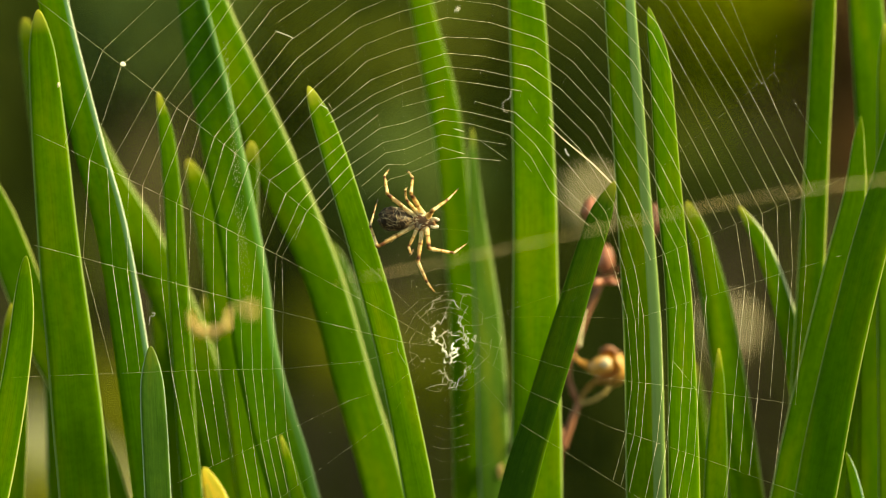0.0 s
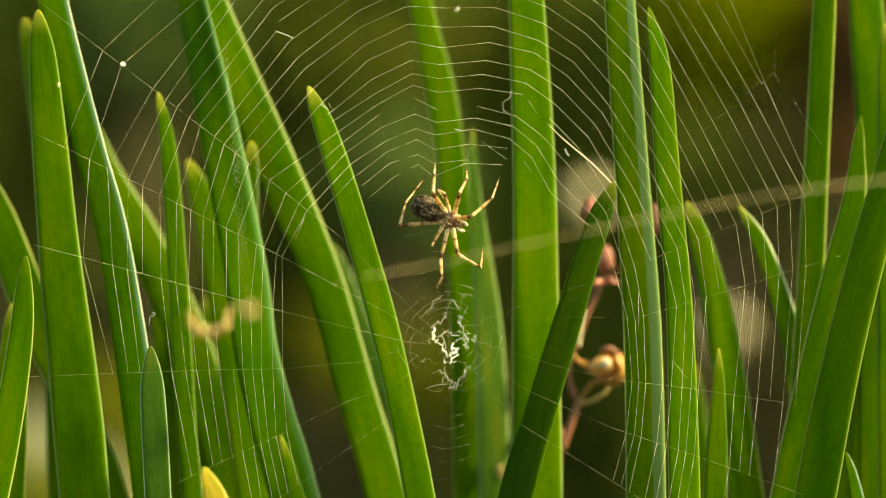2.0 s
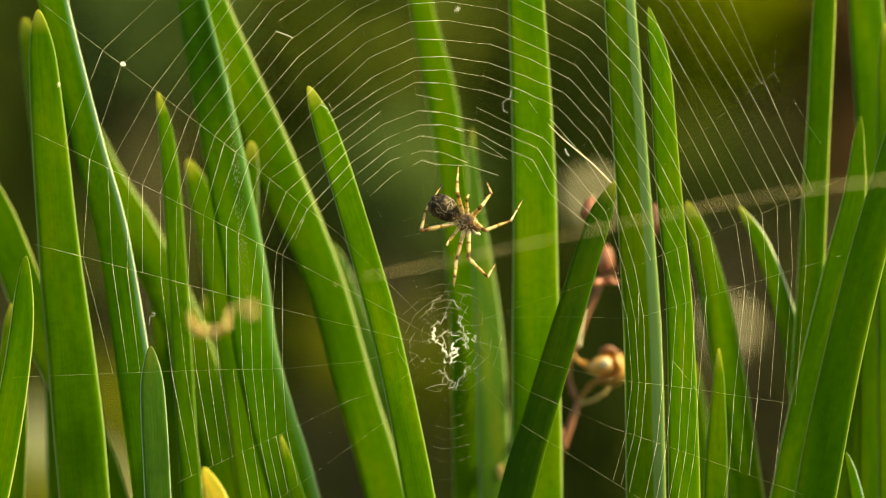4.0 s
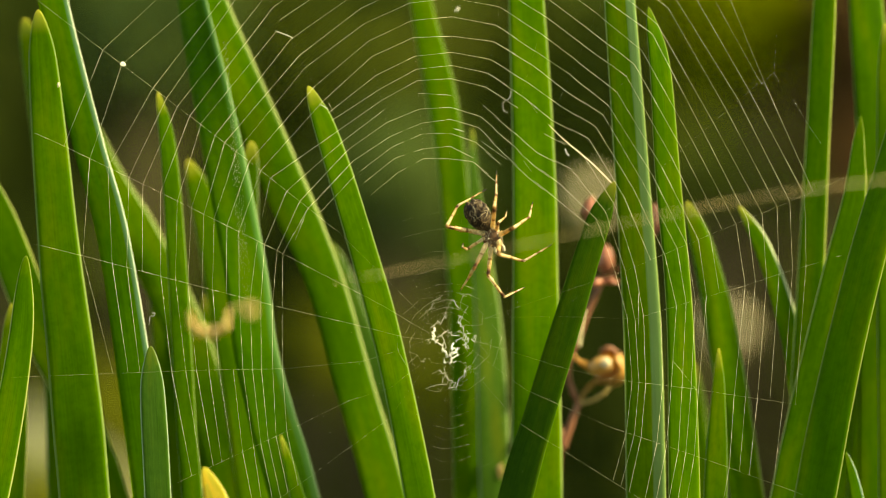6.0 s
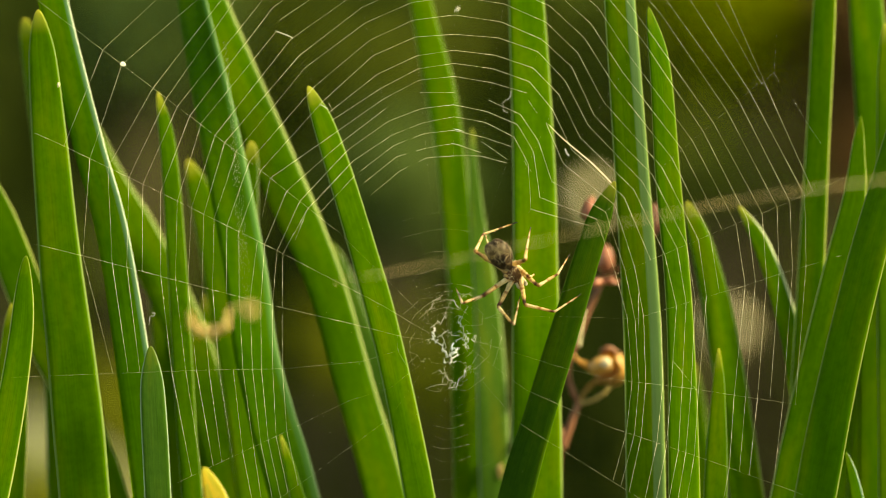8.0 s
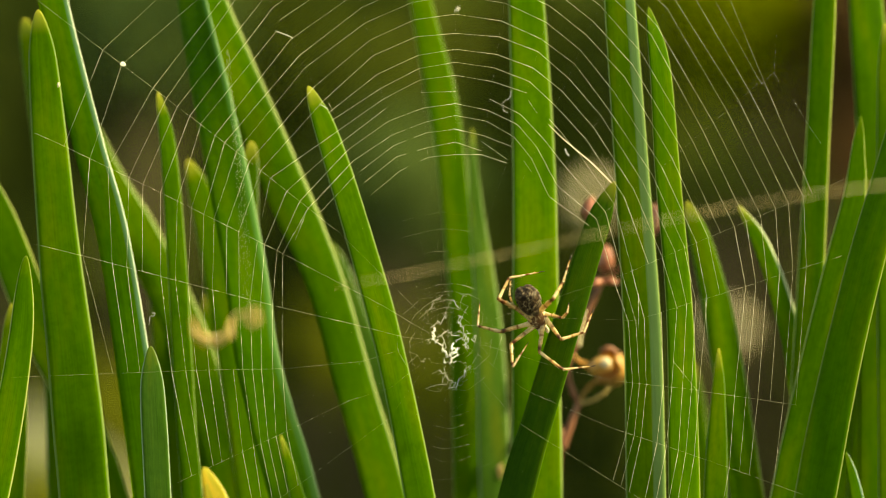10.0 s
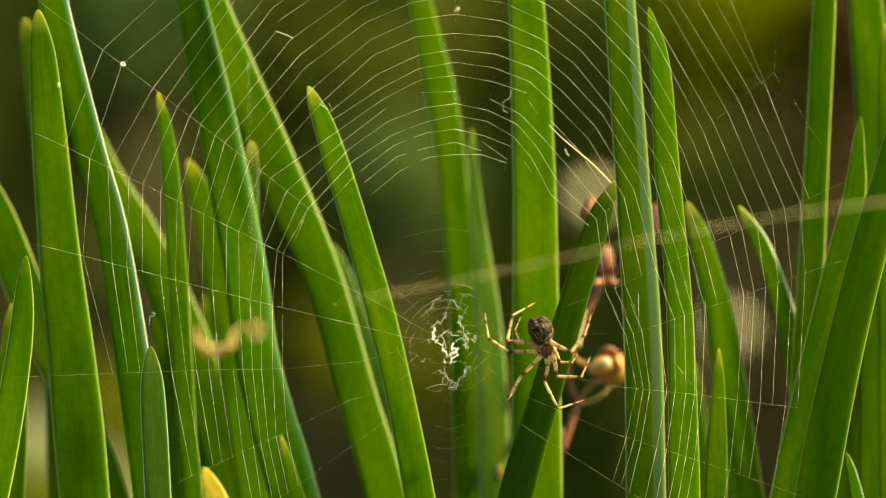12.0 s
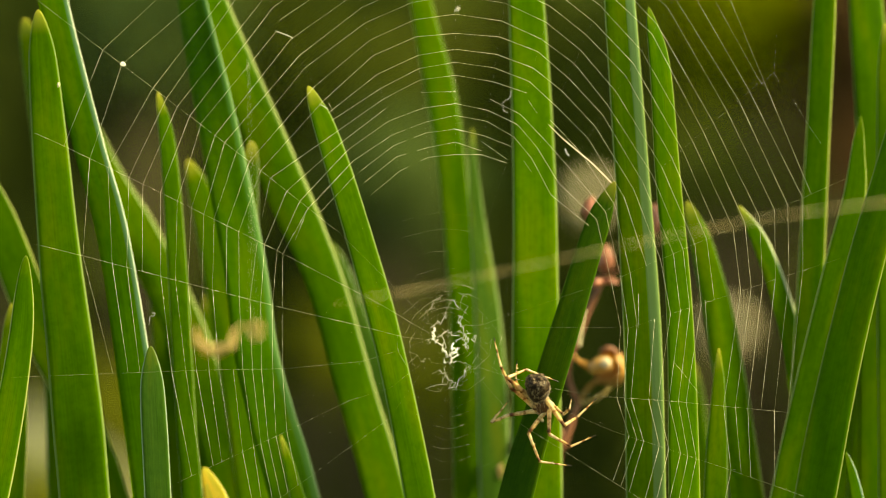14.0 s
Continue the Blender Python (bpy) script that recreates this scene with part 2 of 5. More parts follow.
def far_material():
    m, n, l, bsdf, out = nodes_of("hedge_foliage")
    tc = n.new("ShaderNodeTexCoord")
    big = noise_node(n, l, 3.2, 3, tc.outputs["Object"])
    fine = noise_node(n, l, 22, 5, tc.outputs["Object"], 0.7)
    a = ramp(n, [(0.35, (0.064, 0.08, 0.016)), (0.55, (0.12, 0.16, 0.024)), (0.72, (0.18, 0.25, 0.02))])
    l.new(big.outputs["Fac"], a.inputs["Fac"])
    g = ramp(n, [(0.35, (0.35, 0.32, 0.3)), (0.65, (1.3, 1.3, 1.2))])
    l.new(fine.outputs["Fac"], g.inputs["Fac"])
    c = mixed(n, l, a.outputs["Color"], g.outputs["Color"], 1.0, "MULTIPLY")
    l.new(c, bsdf.inputs["Base Color"])
    bsdf.inputs["Roughness"].default_value = 0.95
    bsdf.inputs["Specular IOR Level"].default_value = 0.06
    b = n.new("ShaderNodeBump")
    b.inputs["Strength"].default_value, b.inputs["Distance"].default_value = 0.8, 0.05
    l.new(fine.outputs["Fac"], b.inputs["Height"])
    l.new(b.outputs["Normal"], bsdf.inputs["Normal"])
    return m


def foliage_material(name, dark, mid, lite):
    """Leaves of a far shrub: dull and fresh patches as wide as a palm, with grain."""
    m, n, l, bsdf, out = nodes_of(name)
    tc = n.new("ShaderNodeTexCoord")
    patch = noise_node(n, l, 9, 2, tc.outputs["Object"])
    fine = noise_node(n, l, 260, 3, tc.outputs["Object"])
    a = ramp(n, [(0.36, dark), (0.5, mid), (0.64, lite)])
    l.new(patch.outputs["Fac"], a.inputs["Fac"])
    g = ramp(n, [(0.3, (0.65, 0.65, 0.65)), (0.7, (1.2, 1.2, 1.2))])
    l.new(fine.outputs["Fac"], g.inputs["Fac"])
    c = mixed(n, l, a.outputs["Color"], g.outputs["Color"], 1.0, "MULTIPLY")
    l.new(c, bsdf.inputs["Base Color"])
    bsdf.inputs["Roughness"].default_value = 0.85
    bsdf.inputs["Specular IOR Level"].default_value = 0.1
    t = n.new("ShaderNodeBsdfTranslucent")
    l.new(c, t.inputs["Color"])
    x = n.new("ShaderNodeMixShader")
    x.inputs[0].default_value = 0.3
    l.new(bsdf.outputs[0], x.inputs[1])
    l.new(t.outputs[0], x.inputs[2])
    l.new(x.outputs[0], out.inputs["Surface"])
    return m


FAR_GREEN = far_material()
far_hedge()
BUSH = foliage_material("bush_leaves", (0.021, 0.028, 0.005), (0.058, 0.088, 0.012), (0.088, 0.122, 0.017))
GREY_BUSH = foliage_material("grey_bush_leaves", (0.05, 0.085, 0.024), (0.075, 0.12, 0.034), (0.1, 0.15, 0.04))
OLIVE_BUSH = foliage_material("olive_bush_leaves", (0.08, 0.1, 0.01), (0.14, 0.16, 0.014), (0.19, 0.2, 0.02))
# Leaves coloured nearly black to stand for shaded gaps in the hedge.
SHADE_BUSH = foliage_material("shade_bush_leaves", (0.014, 0.022, 0.004), (0.028, 0.043, 0.006), (0.044, 0.062, 0.009))
shrub("shrub", (0.0, 1.75, 0.45), (1.5, 0.45, 0.62), 9000, 0.035, BUSH, 3, "dark olive patchy shrub far behind the strap leaves")
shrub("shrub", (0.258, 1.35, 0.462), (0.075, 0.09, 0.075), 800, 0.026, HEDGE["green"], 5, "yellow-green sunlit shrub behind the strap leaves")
shrub("shrub", (0.315, 1.25, 0.375), (0.032, 0.08, 0.09), 300, 0.026, HEDGE["brown"], 7, "reddish brown dry shrub behind the strap leaves")
for x, z, size, count, leaves, seed, label in (
        (-0.036, 0.295, (0.05, 0.05, 0.05), 260, GREY_BUSH, 21, "grey-green low shrub behind the strap leaves"),
        (-0.225, 0.410, (0.06, 0.05, 0.05), 260, GREY_BUSH, 28, "grey-green tall shrub behind the strap leaves"),
        (-0.235, 0.115, (0.06, 0.06, 0.05), 300, OLIVE_BUSH, 22, "yellow-olive low shrub behind the strap leaves"),
        (-0.085, 0.175, (0.035, 0.05, 0.035), 200, OLIVE_BUSH, 29, "yellow-olive small shrub behind the strap leaves"),
        (-0.018, 0.150, (0.03, 0.04, 0.04), 160, OLIVE_BUSH, 23, "yellow-olive small shrub behind the strap leaves"),
        # these four are added as patches of shade
        (-0.345, 0.330, (0.045, 0.06, 0.075), 420, SHADE_BUSH, 24, "nearly black shaded shrub behind the strap leaves"),
        (-0.118, 0.232, (0.018, 0.04, 0.03), 130, SHADE_BUSH, 25, "nearly black shaded shrub behind the strap leaves"),
        (0.200, 0.300, (0.03, 0.05, 0.034), 110, SHADE_BUSH, 26, "nearly black shaded shrub behind the strap leaves"),
        (0.125, 0.130, (0.06, 0.05, 0.11), 700, SHADE_BUSH, 27, "nearly black shaded shrub behind the strap leaves")):
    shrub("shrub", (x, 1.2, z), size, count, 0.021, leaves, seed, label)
shrub("shrub", (-0.209, 0.72, 0.107), (0.04, 0.03, 0.035), 260, 0.012, OLIVE_BUSH, 31, "yellow-olive low plant before a garden stone")

# ---- strap leaves ----
def strap_leaf(kind, depth, turn, tip_length, line, twist=0):
    """line: (x, z, width) in millimetres from the tip to the ground; turn: how far the blade faces sideways, degrees; twist: how far it turns on down its first 80 mm."""
    fine = list(spline(line[:2] + line[2:3], 40))[:40]
    pts = fine[:12] + fine[12::3] + list(spline(line, 11))[11:]
    n = 9
    rows, along, seed = [], 0.0, line[0][0] * 0.37
    for i, (x, z, w) in enumerate(pts):
        if i:
            along += math.hypot(x - pts[i - 1][0], z - pts[i - 1][1])
        a, b = pts[max(i - 1, 0)], pts[min(i + 1, len(pts) - 1)]
        t = Vector((b[0] - a[0], 0, b[1] - a[1])).normalized()
        across = Vector((-t.z, 0, t.x)) * (1 if t.z < 0 else -1)
        yaw = radians(-turn - twist * min(1, along / 80) + 7 * noise.noise(Vector((seed, along * 0.02, 0))))
        out = Vector((0, -1, 0))
        a1 = across * math.cos(yaw) + out * math.sin(yaw)
        o1 = out * math.cos(yaw) - across * math.sin(yaw)
        d = min(1.0, along / tip_length)
        w = max(0.25, w * (1 - (1 - d) ** 2) ** 0.5) / max(0.3, math.cos(yaw))
        w *= 1 + 0.025 * noise.noise(Vector((seed, along * 0.06, 5)))
        thick = 0.12 + 0.13 * min(1, w / 5)
        c = Vector((x, depth + 0.8 * noise.noise(Vector((seed, along * 0.015, 9))), z))
        ring = []
        for face in (1, -1):
            for j in range(n + 1):
                u = j / n if face == 1 else 1 - j / n
                s = 2 * u - 1
                bow = 0.008 * w * (1 - s * s)                 # the blade bulges a little towards its face
                th = thick * (0.5 * (1 - s ** 8) + 0.04) * face
                ring.append(((c + a1 * (s * w / 2) + o1 * (bow + th)) * 0.001, u))
        rows.append((ring, along * 0.1))
    leaf = new("strap_leaf")
    leaf.matrix_basis = pose(line[-1][0] / 1000, depth / 1000, 0)
    shift = leaf.matrix_basis.inverted()
    cut = next(i for i, (ring, v) in enumerate(rows) if v > 0.3)
    for name, piece in (("leaf_tip", rows[:cut + 1]), ("blade", rows[cut:])):
        bm = bmesh.new()
        uv = bm.loops.layers.uv.new("uv")
        made = [([(bm.verts.new(shift @ p), u) for p, u in ring], v) for ring, v in piece]
        m = len(made[0][0])
        for (r0, v0), (r1, v1) in zip(made, made[1:]):
            for j in range(m):
                k = (j + 1) % m
                f = bm.faces.new((r0[j][0], r1[j][0], r1[k][0], r0[k][0]))
                for loop, (u, v) in zip(f.loops, ((r0[j][1], v0), (r1[j][1], v1), (r1[k][1], v1), (r0[k][1], v0))):
                    loop[uv].uv = (u, v)
        if name == "leaf_tip":
            bm.faces.new([q[0] for q in made[0][0]][::-1])
        bmesh.ops.recalc_face_normals(bm, faces=bm.faces)
        part(name, bm, LEAF[kind], leaf, "yellowed blunt leaf tip" if name == "leaf_tip" and kind in "aepsy" else "")
    label = {"a": "bright green strap leaf with fine lengthwise veins", "b": "blue-green strap leaf with a pale edge",
             "c": "dark green strap leaf with a pale edge", "g": "green strap leaf with a thin pale rim", "p": "bright green strap leaf with one frosted edge", "e": "green strap leaf with a waxy blue-green side", "d": "deep green strap leaf leaning over its neighbours", "v": "short green strap leaf with a broad pale rim", "w": "tall green strap leaf with a shining white edge", "s": "narrow silvery green strap leaf with a withered tip", "k": "blackish green strap leaf slanting across its neighbours", "y": "yellowing young strap leaf tip"}[kind]
    return tagged(leaf, label, "leaf", "clump of strap leaves")


strap_leaf("a", 5.0, 2, 9.5, [(-72.6, 292.9, 3.4), (-71.4, 279.5, 5.5), (-68.8, 249.1, 7.5), (-66.5, 228.8, 8.8), (-64.3, 205.3, 9.3), (-60.6, 160.3, 9.1), (-55.3, -4.0, 6.5)])
strap_leaf("a", 26.0, 4, 3.6, [(-79.3, 293.8, 2.5), (-77.7, 285.4, 4.1), (-74.9, 265.1, 4.9), (-73.2, 241.5, 5.8), (-71.6, 202.8, 6.4), (-70.0, 157.8, 6.3), (-67.7, -4.0, 4.5)])
strap_leaf("w", 7.5, 0, 26.0, [(-75.9, 328.7, 3.3), (-70.4, 295.0, 5.3), (-64.2, 269.5, 5.7), (-59.0, 249.1, 5.9), (-52.6, 205.0, 6.7), (-47.2, 160.0, 6.6), (-39.1, -4.0, 4.7)])
strap_leaf("b", 2.0, 6, 8.5, [(-52.1, 232.7, 3.0), (-51.7, 224.0, 4.4), (-50.7, 205.7, 4.8), (-48.6, 160.7, 4.7), (-45.5, -4.0, 3.4)])
strap_leaf("g", 1.8, 10, 10.2, [(-74.3, 248.8, 2.6), (-75.2, 234.0, 4.2), (-78.0, 215.9, 5.2), (-81.8, 197.8, 6.0), (-89.9, 152.8, 5.9), (-101.2, -4.0, 4.2)])
strap_leaf("a", 10.0, 4, 4.4, [(-78.4, 240.1, 1.7), (-79.1, 231.6, 2.7), (-80.9, 213.1, 3.7), (-84.8, 168.1, 3.6), (-90.6, -4.0, 2.6)])
strap_leaf("g", 19.0, 10, 17.9, [(-88.7, 270.1, 4.2), (-82.4, 254.8, 6.5), (-75.9, 237.5, 7.2), (-68.8, 222.8, 6.9), (-64.8, 212.3, 6.5), (-61.8, 203.6, 6.5), (-48.8, 158.6, 6.4), (-29.8, -4.0, 4.6)])
strap_leaf("g", 14.0, 10, 7.1, [(-77.6, 234.5, 1.5), (-77.6, 219.0, 2.5), (-78.5, 204.2, 3.1), (-80.6, 159.2, 3.1), (-83.8, -4.0, 2.2)])
strap_leaf("p", 30.0, 8, 11.0, [(-70.0, 279.0, 3.2), (-64.6, 264.5, 6.0), (-57.6, 252.0, 7.2), (-49.6, 235.0, 7.8), (-43.1, 215.5, 8.2), (-39.9, 202.3, 8.7), (-30.5, 157.3, 8.5), (-17.0, -4.0, 6.1)])
strap_leaf("a", 12.0, 9, 10.5, [(-52.1, 278.7, 2.1), (-50.3, 268.7, 2.9), (-48.7, 249.1, 3.5), (-46.9, 217.1, 3.7), (-45.9, 204.5, 3.8), (-43.1, 159.5, 3.7), (-39.0, -4.0, 2.7)])
strap_leaf("a", 26.0, 14, 8.2, [(-48.3, 267.0, 3.2), (-45.2, 257.6, 4.9), (-42.4, 243.7, 5.4), (-37.9, 218.0, 6.0), (-35.8, 202.8, 6.4), (-30.4, 157.8, 6.3), (-22.6, -4.0, 4.5)])
strap_leaf("c", 14.0, -31, 26.5, [(-50.2, 320.7, 3.7), (-46.1, 295.8, 5.6), (-41.8, 275.0, 7.3), (-36.4, 247.0, 7.7), (-34.5, 232.0, 8.0), (-31.4, 219.0, 8.5), (-27.3, 204.2, 9.0), (-17.5, 159.2, 8.7), (-4.0, -4.0, 6.2)], 46)
strap_leaf("p", 20.0, 19, 26.9, [(-52.1, 323.9, 3.8), (-43.4, 296.5, 5.9), (-30.8, 264.9, 7.8), (-22.0, 243.8, 7.0), (-16.0, 222.7, 7.2), (-10.5, 203.5, 7.6), (0.4, 158.5, 7.4), (16.2, -4.0, 5.3)], -8)
strap_leaf("p", 18.0, 12, 3.6, [(-35.5, 270.0, 2.5), (-36.1, 261.6, 3.7), (-36.3, 245.9, 4.8), (-34.0, 229.1, 6.0), (-28.9, 212.3, 6.7), (-26.4, 203.7, 6.9), (-15.2, 158.7, 6.8), (1.0, -4.0, 4.8)])
strap_leaf("a", 4.0, 12, 7.7, [(-24.1, 279.2, 2.6), (-20.3, 269.3, 4.2), (-14.4, 250.1, 4.9), (-9.5, 231.9, 5.1), (-4.1, 205.4, 5.4), (3.6, 160.4, 5.3), (15.0, -4.0, 3.8)])
strap_leaf("b", 36.0, 12, 5.6, [(-21.8, 251.2, 2.6), (-16.7, 236.9, 4.2), (-11.2, 219.4, 4.6), (-7.7, 201.6, 4.8), (-0.1, 156.6, 4.7), (10.7, -4.0, 3.4)])
strap_leaf("a", 30.0, 10, 27.6, [(-7.5, 319.3, 3.2), (-4.3, 297.7, 4.3), (-0.3, 279.3, 5.8), (2.1, 262.0, 5.4), (4.1, 232.8, 5.4), (4.8, 202.3, 5.6), (5.6, 157.3, 5.5), (6.7, -4.0, 3.9)])
strap_leaf("s", 28.0, 10, 13.7, [(5.6, 272.9, 1.7), (6.0, 260.9, 2.4), (8.8, 232.9, 5.4), (9.9, 202.6, 6.2), (11.3, 157.6, 6.1), (13.2, -4.0, 4.4)])
strap_leaf("a", 11.0, 14, 26.3, [(13.5, 326.3, 4.1), (15.2, 295.4, 6.6), (16.6, 264.5, 8.0), (16.9, 237.7, 8.7), (17.2, 204.6, 9.5), (17.6, 159.6, 9.3), (18.1, -4.0, 6.6)])
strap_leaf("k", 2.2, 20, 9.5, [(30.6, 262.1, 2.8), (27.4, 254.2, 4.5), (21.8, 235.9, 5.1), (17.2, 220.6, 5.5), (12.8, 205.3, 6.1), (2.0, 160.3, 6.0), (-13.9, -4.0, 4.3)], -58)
strap_leaf("e", 5.5, 12, 25.9, [(30.0, 321.1, 3.7), (31.7, 294.8, 5.5), (34.1, 261.3, 6.3), (35.9, 233.9, 6.9), (36.5, 205.2, 7.1), (37.4, 160.2, 7.0), (38.5, -4.0, 5.0)], -14)
strap_leaf("d", 2.5, 13, 10.3, [(36.6, 293.1, 2.4), (38.7, 282.3, 3.8), (40.0, 264.2, 4.6), (42.2, 238.0, 4.8), (43.0, 205.6, 5.8), (43.9, 160.6, 5.7), (45.3, -4.0, 4.1)], -6)
strap_leaf("a", 18.0, 16, 8.0, [(45.3, 258.9, 2.9), (48.5, 249.1, 4.6), (52.0, 233.3, 5.9), (56.4, 203.7, 6.7), (62.1, 158.7, 6.6), (70.4, -4.0, 4.7)])
strap_leaf("a", 7.0, 4, 9.5, [(49.8, 232.0, 1.6), (49.7, 223.6, 2.6), (49.1, 205.1, 4.4), (47.9, 160.1, 4.3), (46.0, -4.0, 3.1)])
strap_leaf("v", 15.0, 6, 8.0, [(54.5, 258.0, 1.9), (58.5, 251.1, 3.1), (62.0, 241.8, 3.7), (64.5, 232.4, 4.0), (66.6, 218.9, 4.4), (68.1, 204.1, 4.6), (71.8, 159.1, 4.5), (77.3, -4.0, 3.2)])
strap_leaf("g", 14.0, -2, 26.5, [(71.2, 316.5, 3.1), (70.1, 295.8, 4.2), (68.7, 266.7, 4.5), (67.2, 237.6, 5.0), (65.2, 204.2, 5.2), (62.9, 159.2, 5.1), (59.6, -4.0, 3.6)])
strap_leaf("d", 20.0, 4, 26.9, [(77.1, 321.8, 4.2), (78.9, 296.5, 6.5), (80.3, 275.4, 7.0), (81.0, 252.2, 7.0), (80.8, 203.5, 7.0), (80.6, 158.5, 6.8), (80.3, -4.0, 4.9)])
strap_leaf("g", 9.0, 4, 4.4, [(75.7, 274.1, 1.0), (75.2, 267.5, 2.6), (74.5, 259.3, 4.3), (71.5, 246.0, 5.5), (66.0, 223.5, 5.5), (62.1, 204.8, 5.7), (54.1, 159.8, 5.6), (42.4, -4.0, 4.0)])
strap_leaf("d", 4.0, -10, 13.7, [(86.5, 288.5, 4.0), (80.5, 265.3, 5.9), (75.9, 249.1, 6.3), (71.1, 228.9, 6.7), (66.6, 205.4, 7.1), (59.4, 160.4, 6.9), (48.7, -4.0, 5.0)], -6)
strap_leaf("a", 14.0, 8, 10.6, [(81.2, 291.4, 2.8), (82.0, 280.2, 4.6), (82.6, 254.3, 6.2), (83.1, 204.2, 6.6), (83.5, 159.2, 6.5), (84.1, -4.0, 4.7)])
strap_leaf("w", 7.0, 4, 3.5, [(72.6, 213.4, 1.3), (74.0, 208.3, 2.0), (75.0, 203.2, 2.6), (75.8, 197.1, 3.1), (80.9, 152.1, 3.0), (88.0, -4.0, 2.1)])
strap_leaf("a", 25.0, 4, 10.9, [(82.9, 246.9, 3.6), (81.3, 228.8, 5.8), (79.7, 202.9, 7.5), (77.3, 157.9, 7.3), (73.9, -4.0, 5.2)])
strap_leaf("a", 28.0, -2, 11.0, [(78.1, 228.6, 2.9), (77.0, 217.8, 4.7), (75.4, 202.6, 5.6), (71.4, 157.6, 5.5), (65.6, -4.0, 3.9)])
strap_leaf("y", 13.0, 10, 6.2, [(-43.8, 210.1, 2.7), (-41.4, 203.5, 4.3), (-39.8, 196.3, 5.2), (-31.0, 151.3, 5.1), (-18.9, -4.0, 3.6)])
strap_leaf("a", 12.0, 14, 5.3, [(-29.7, 216.0, 1.0), (-28.5, 211.9, 1.7), (-26.6, 204.5, 2.7), (-25.2, 196.4, 3.7), (-18.3, 151.4, 3.6), (-8.8, -4.0, 2.6)])
strap_leaf("a", 40.0, -2, 18.8, [(48.9, 227.9, 4.4), (49.4, 214.6, 5.5), (50.0, 201.1, 6.2), (51.6, 156.1, 6.1), (53.8, -4.0, 4.3)])
strap_leaf("a", 46.0, 10, 9.6, [(-56.1, 245.6, 5.6), (-53.1, 229.9, 9.0), (-49.4, 200.4, 10.1), (-44.6, 155.4, 9.9), (-37.7, -4.0, 7.1)])
strap_leaf("a", 44.0, 12, 9.5, [(-46.3, 241.2, 5.8), (-43.5, 227.7, 9.4), (-40.2, 200.6, 10.3), (-35.4, 155.6, 10.1), (-28.7, -4.0, 7.2)])

# ---- orb web ----
HUB = Vector((0.0009, 0, 0.2341))
SPOKES = {}                                              # name: main axis, width, course, ring crossings by number


def spoke(name, axis, width, course, rings):
    """A spoke from the hub outwards; course in millimetres from the middle of the view, rings: number of the first of a run of crossings, and where each lies along the main axis."""
    crossings = {}
    for first, run in rings.items():
        for n, place in enumerate(run):
            crossings[first + n] = place
    SPOKES[name] = (0 if axis == "x" else 1, width / 1e6, course, crossings)


spoke("low_left", "x", 5, [(-2.4, -19.9), (-9.4, -29.9), (-22.8, -39.7), (-31.4, -45.9)],
      {10: [-33.2, -31.8], 13: [-30.0], 15: [-28.7, -27.4, -25.6]})
spoke("left_slant", "x", 6, [(-2.2, -19.1), (-9.4, -24.6), (-16.4, -26.7), (-29.5, -33.1), (-43.6, -39.7), (-48.4, -42.1)],
      {5: [-44.4, -42.7, -40.6, -39.1, -37.2, -35.4, -33.5], 13: [-32.2], 15: [-30.9, -29.5, -27.6]})
spoke("left_level", "x", 8, [(-2.4, -15.9), (-8.4, -18.1), (-14.4, -19.9), (-28.4, -21.2), (-38.4, -21.3), (-58.4, -22.0), (-76.4, -22.7)],
      {1: [-58.4, -55.7, -53.6], 5: [-48.0, -45.5, -43.6, -41.4, -39.6, -37.1, -35.4], 13: [-33.7], 15: [-32.1, -30.1, -28.4]})
spoke("left_bright", "x", 14, [(-1.9, -16.1), (-6.9, -15.6), (-16.4, -13.2), (-28.4, -10.4), (-45.2, -6.1), (-63.8, -1.2), (-72.4, 0.9)],
      {1: [-63.8, -58.6, -56.0, -53.3, -50.0, -47.4, -45.2, -42.7, -40.8, -38.4, -36.1], 13: [-34.2], 15: [-32.3, -30.2, -28.5]})
spoke("left_high", "x", 11, [(-1.9, -15.1), (-5.1, -13.4), (-10.4, -10.2), (-28.4, -0.8), (-50.1, 10.0), (-66.9, 18.1), (-72.4, 20.6)],
      {0: [-67.2, -62.6, -59.4, -55.7, -53.2, -50.1, -47.1, -44.6, -42.4, -40.6, -38.3, -36.2], 13: [-32.9], 15: [-31.6, -29.4, -28.4]})
spoke("left_top", "x", 11, [(-1.4, -13.9), (-18.4, 2.9), (-34.3, 15.5), (-56.9, 32.7), (-64.7, 38.6), (-72.4, 44.5)],
      {0: [-60.3, -56.9, -51.4, -49.0, -47.1, -44.9, -42.9, -40.4, -38.7, -36.6, -34.3, -32.3], 14: [-30.6, -27.7, -25.4, -23.9]})
spoke("rise_far_left", "z", 1.6, [(-0.4, -13.4), (-15.1, 14.1), (-40.9, 64.1)],
      {0: [56.9, 51.8, 50.8, 49.2, 45.1, 42.9, 40.6, 37.1, 34.2, 32.1, 28.8, 26.1, 24.1, 22.8, 20.9, 19.1, 17.5, 15.6, 13.6, 11.8, 9.6]})
spoke("rise_left", "z", 1.6, [(0.2, -13.4), (-7.7, 14.1), (-19.3, 64.1)],
      {4: [54.1, 51.6, 49.3, 45.5, 42.7, 40.0, 36.9, 34.2, 30.9, 28.4, 26.5, 24.8, 22.6, 20.1, 18.3, 16.3, 13.8]})
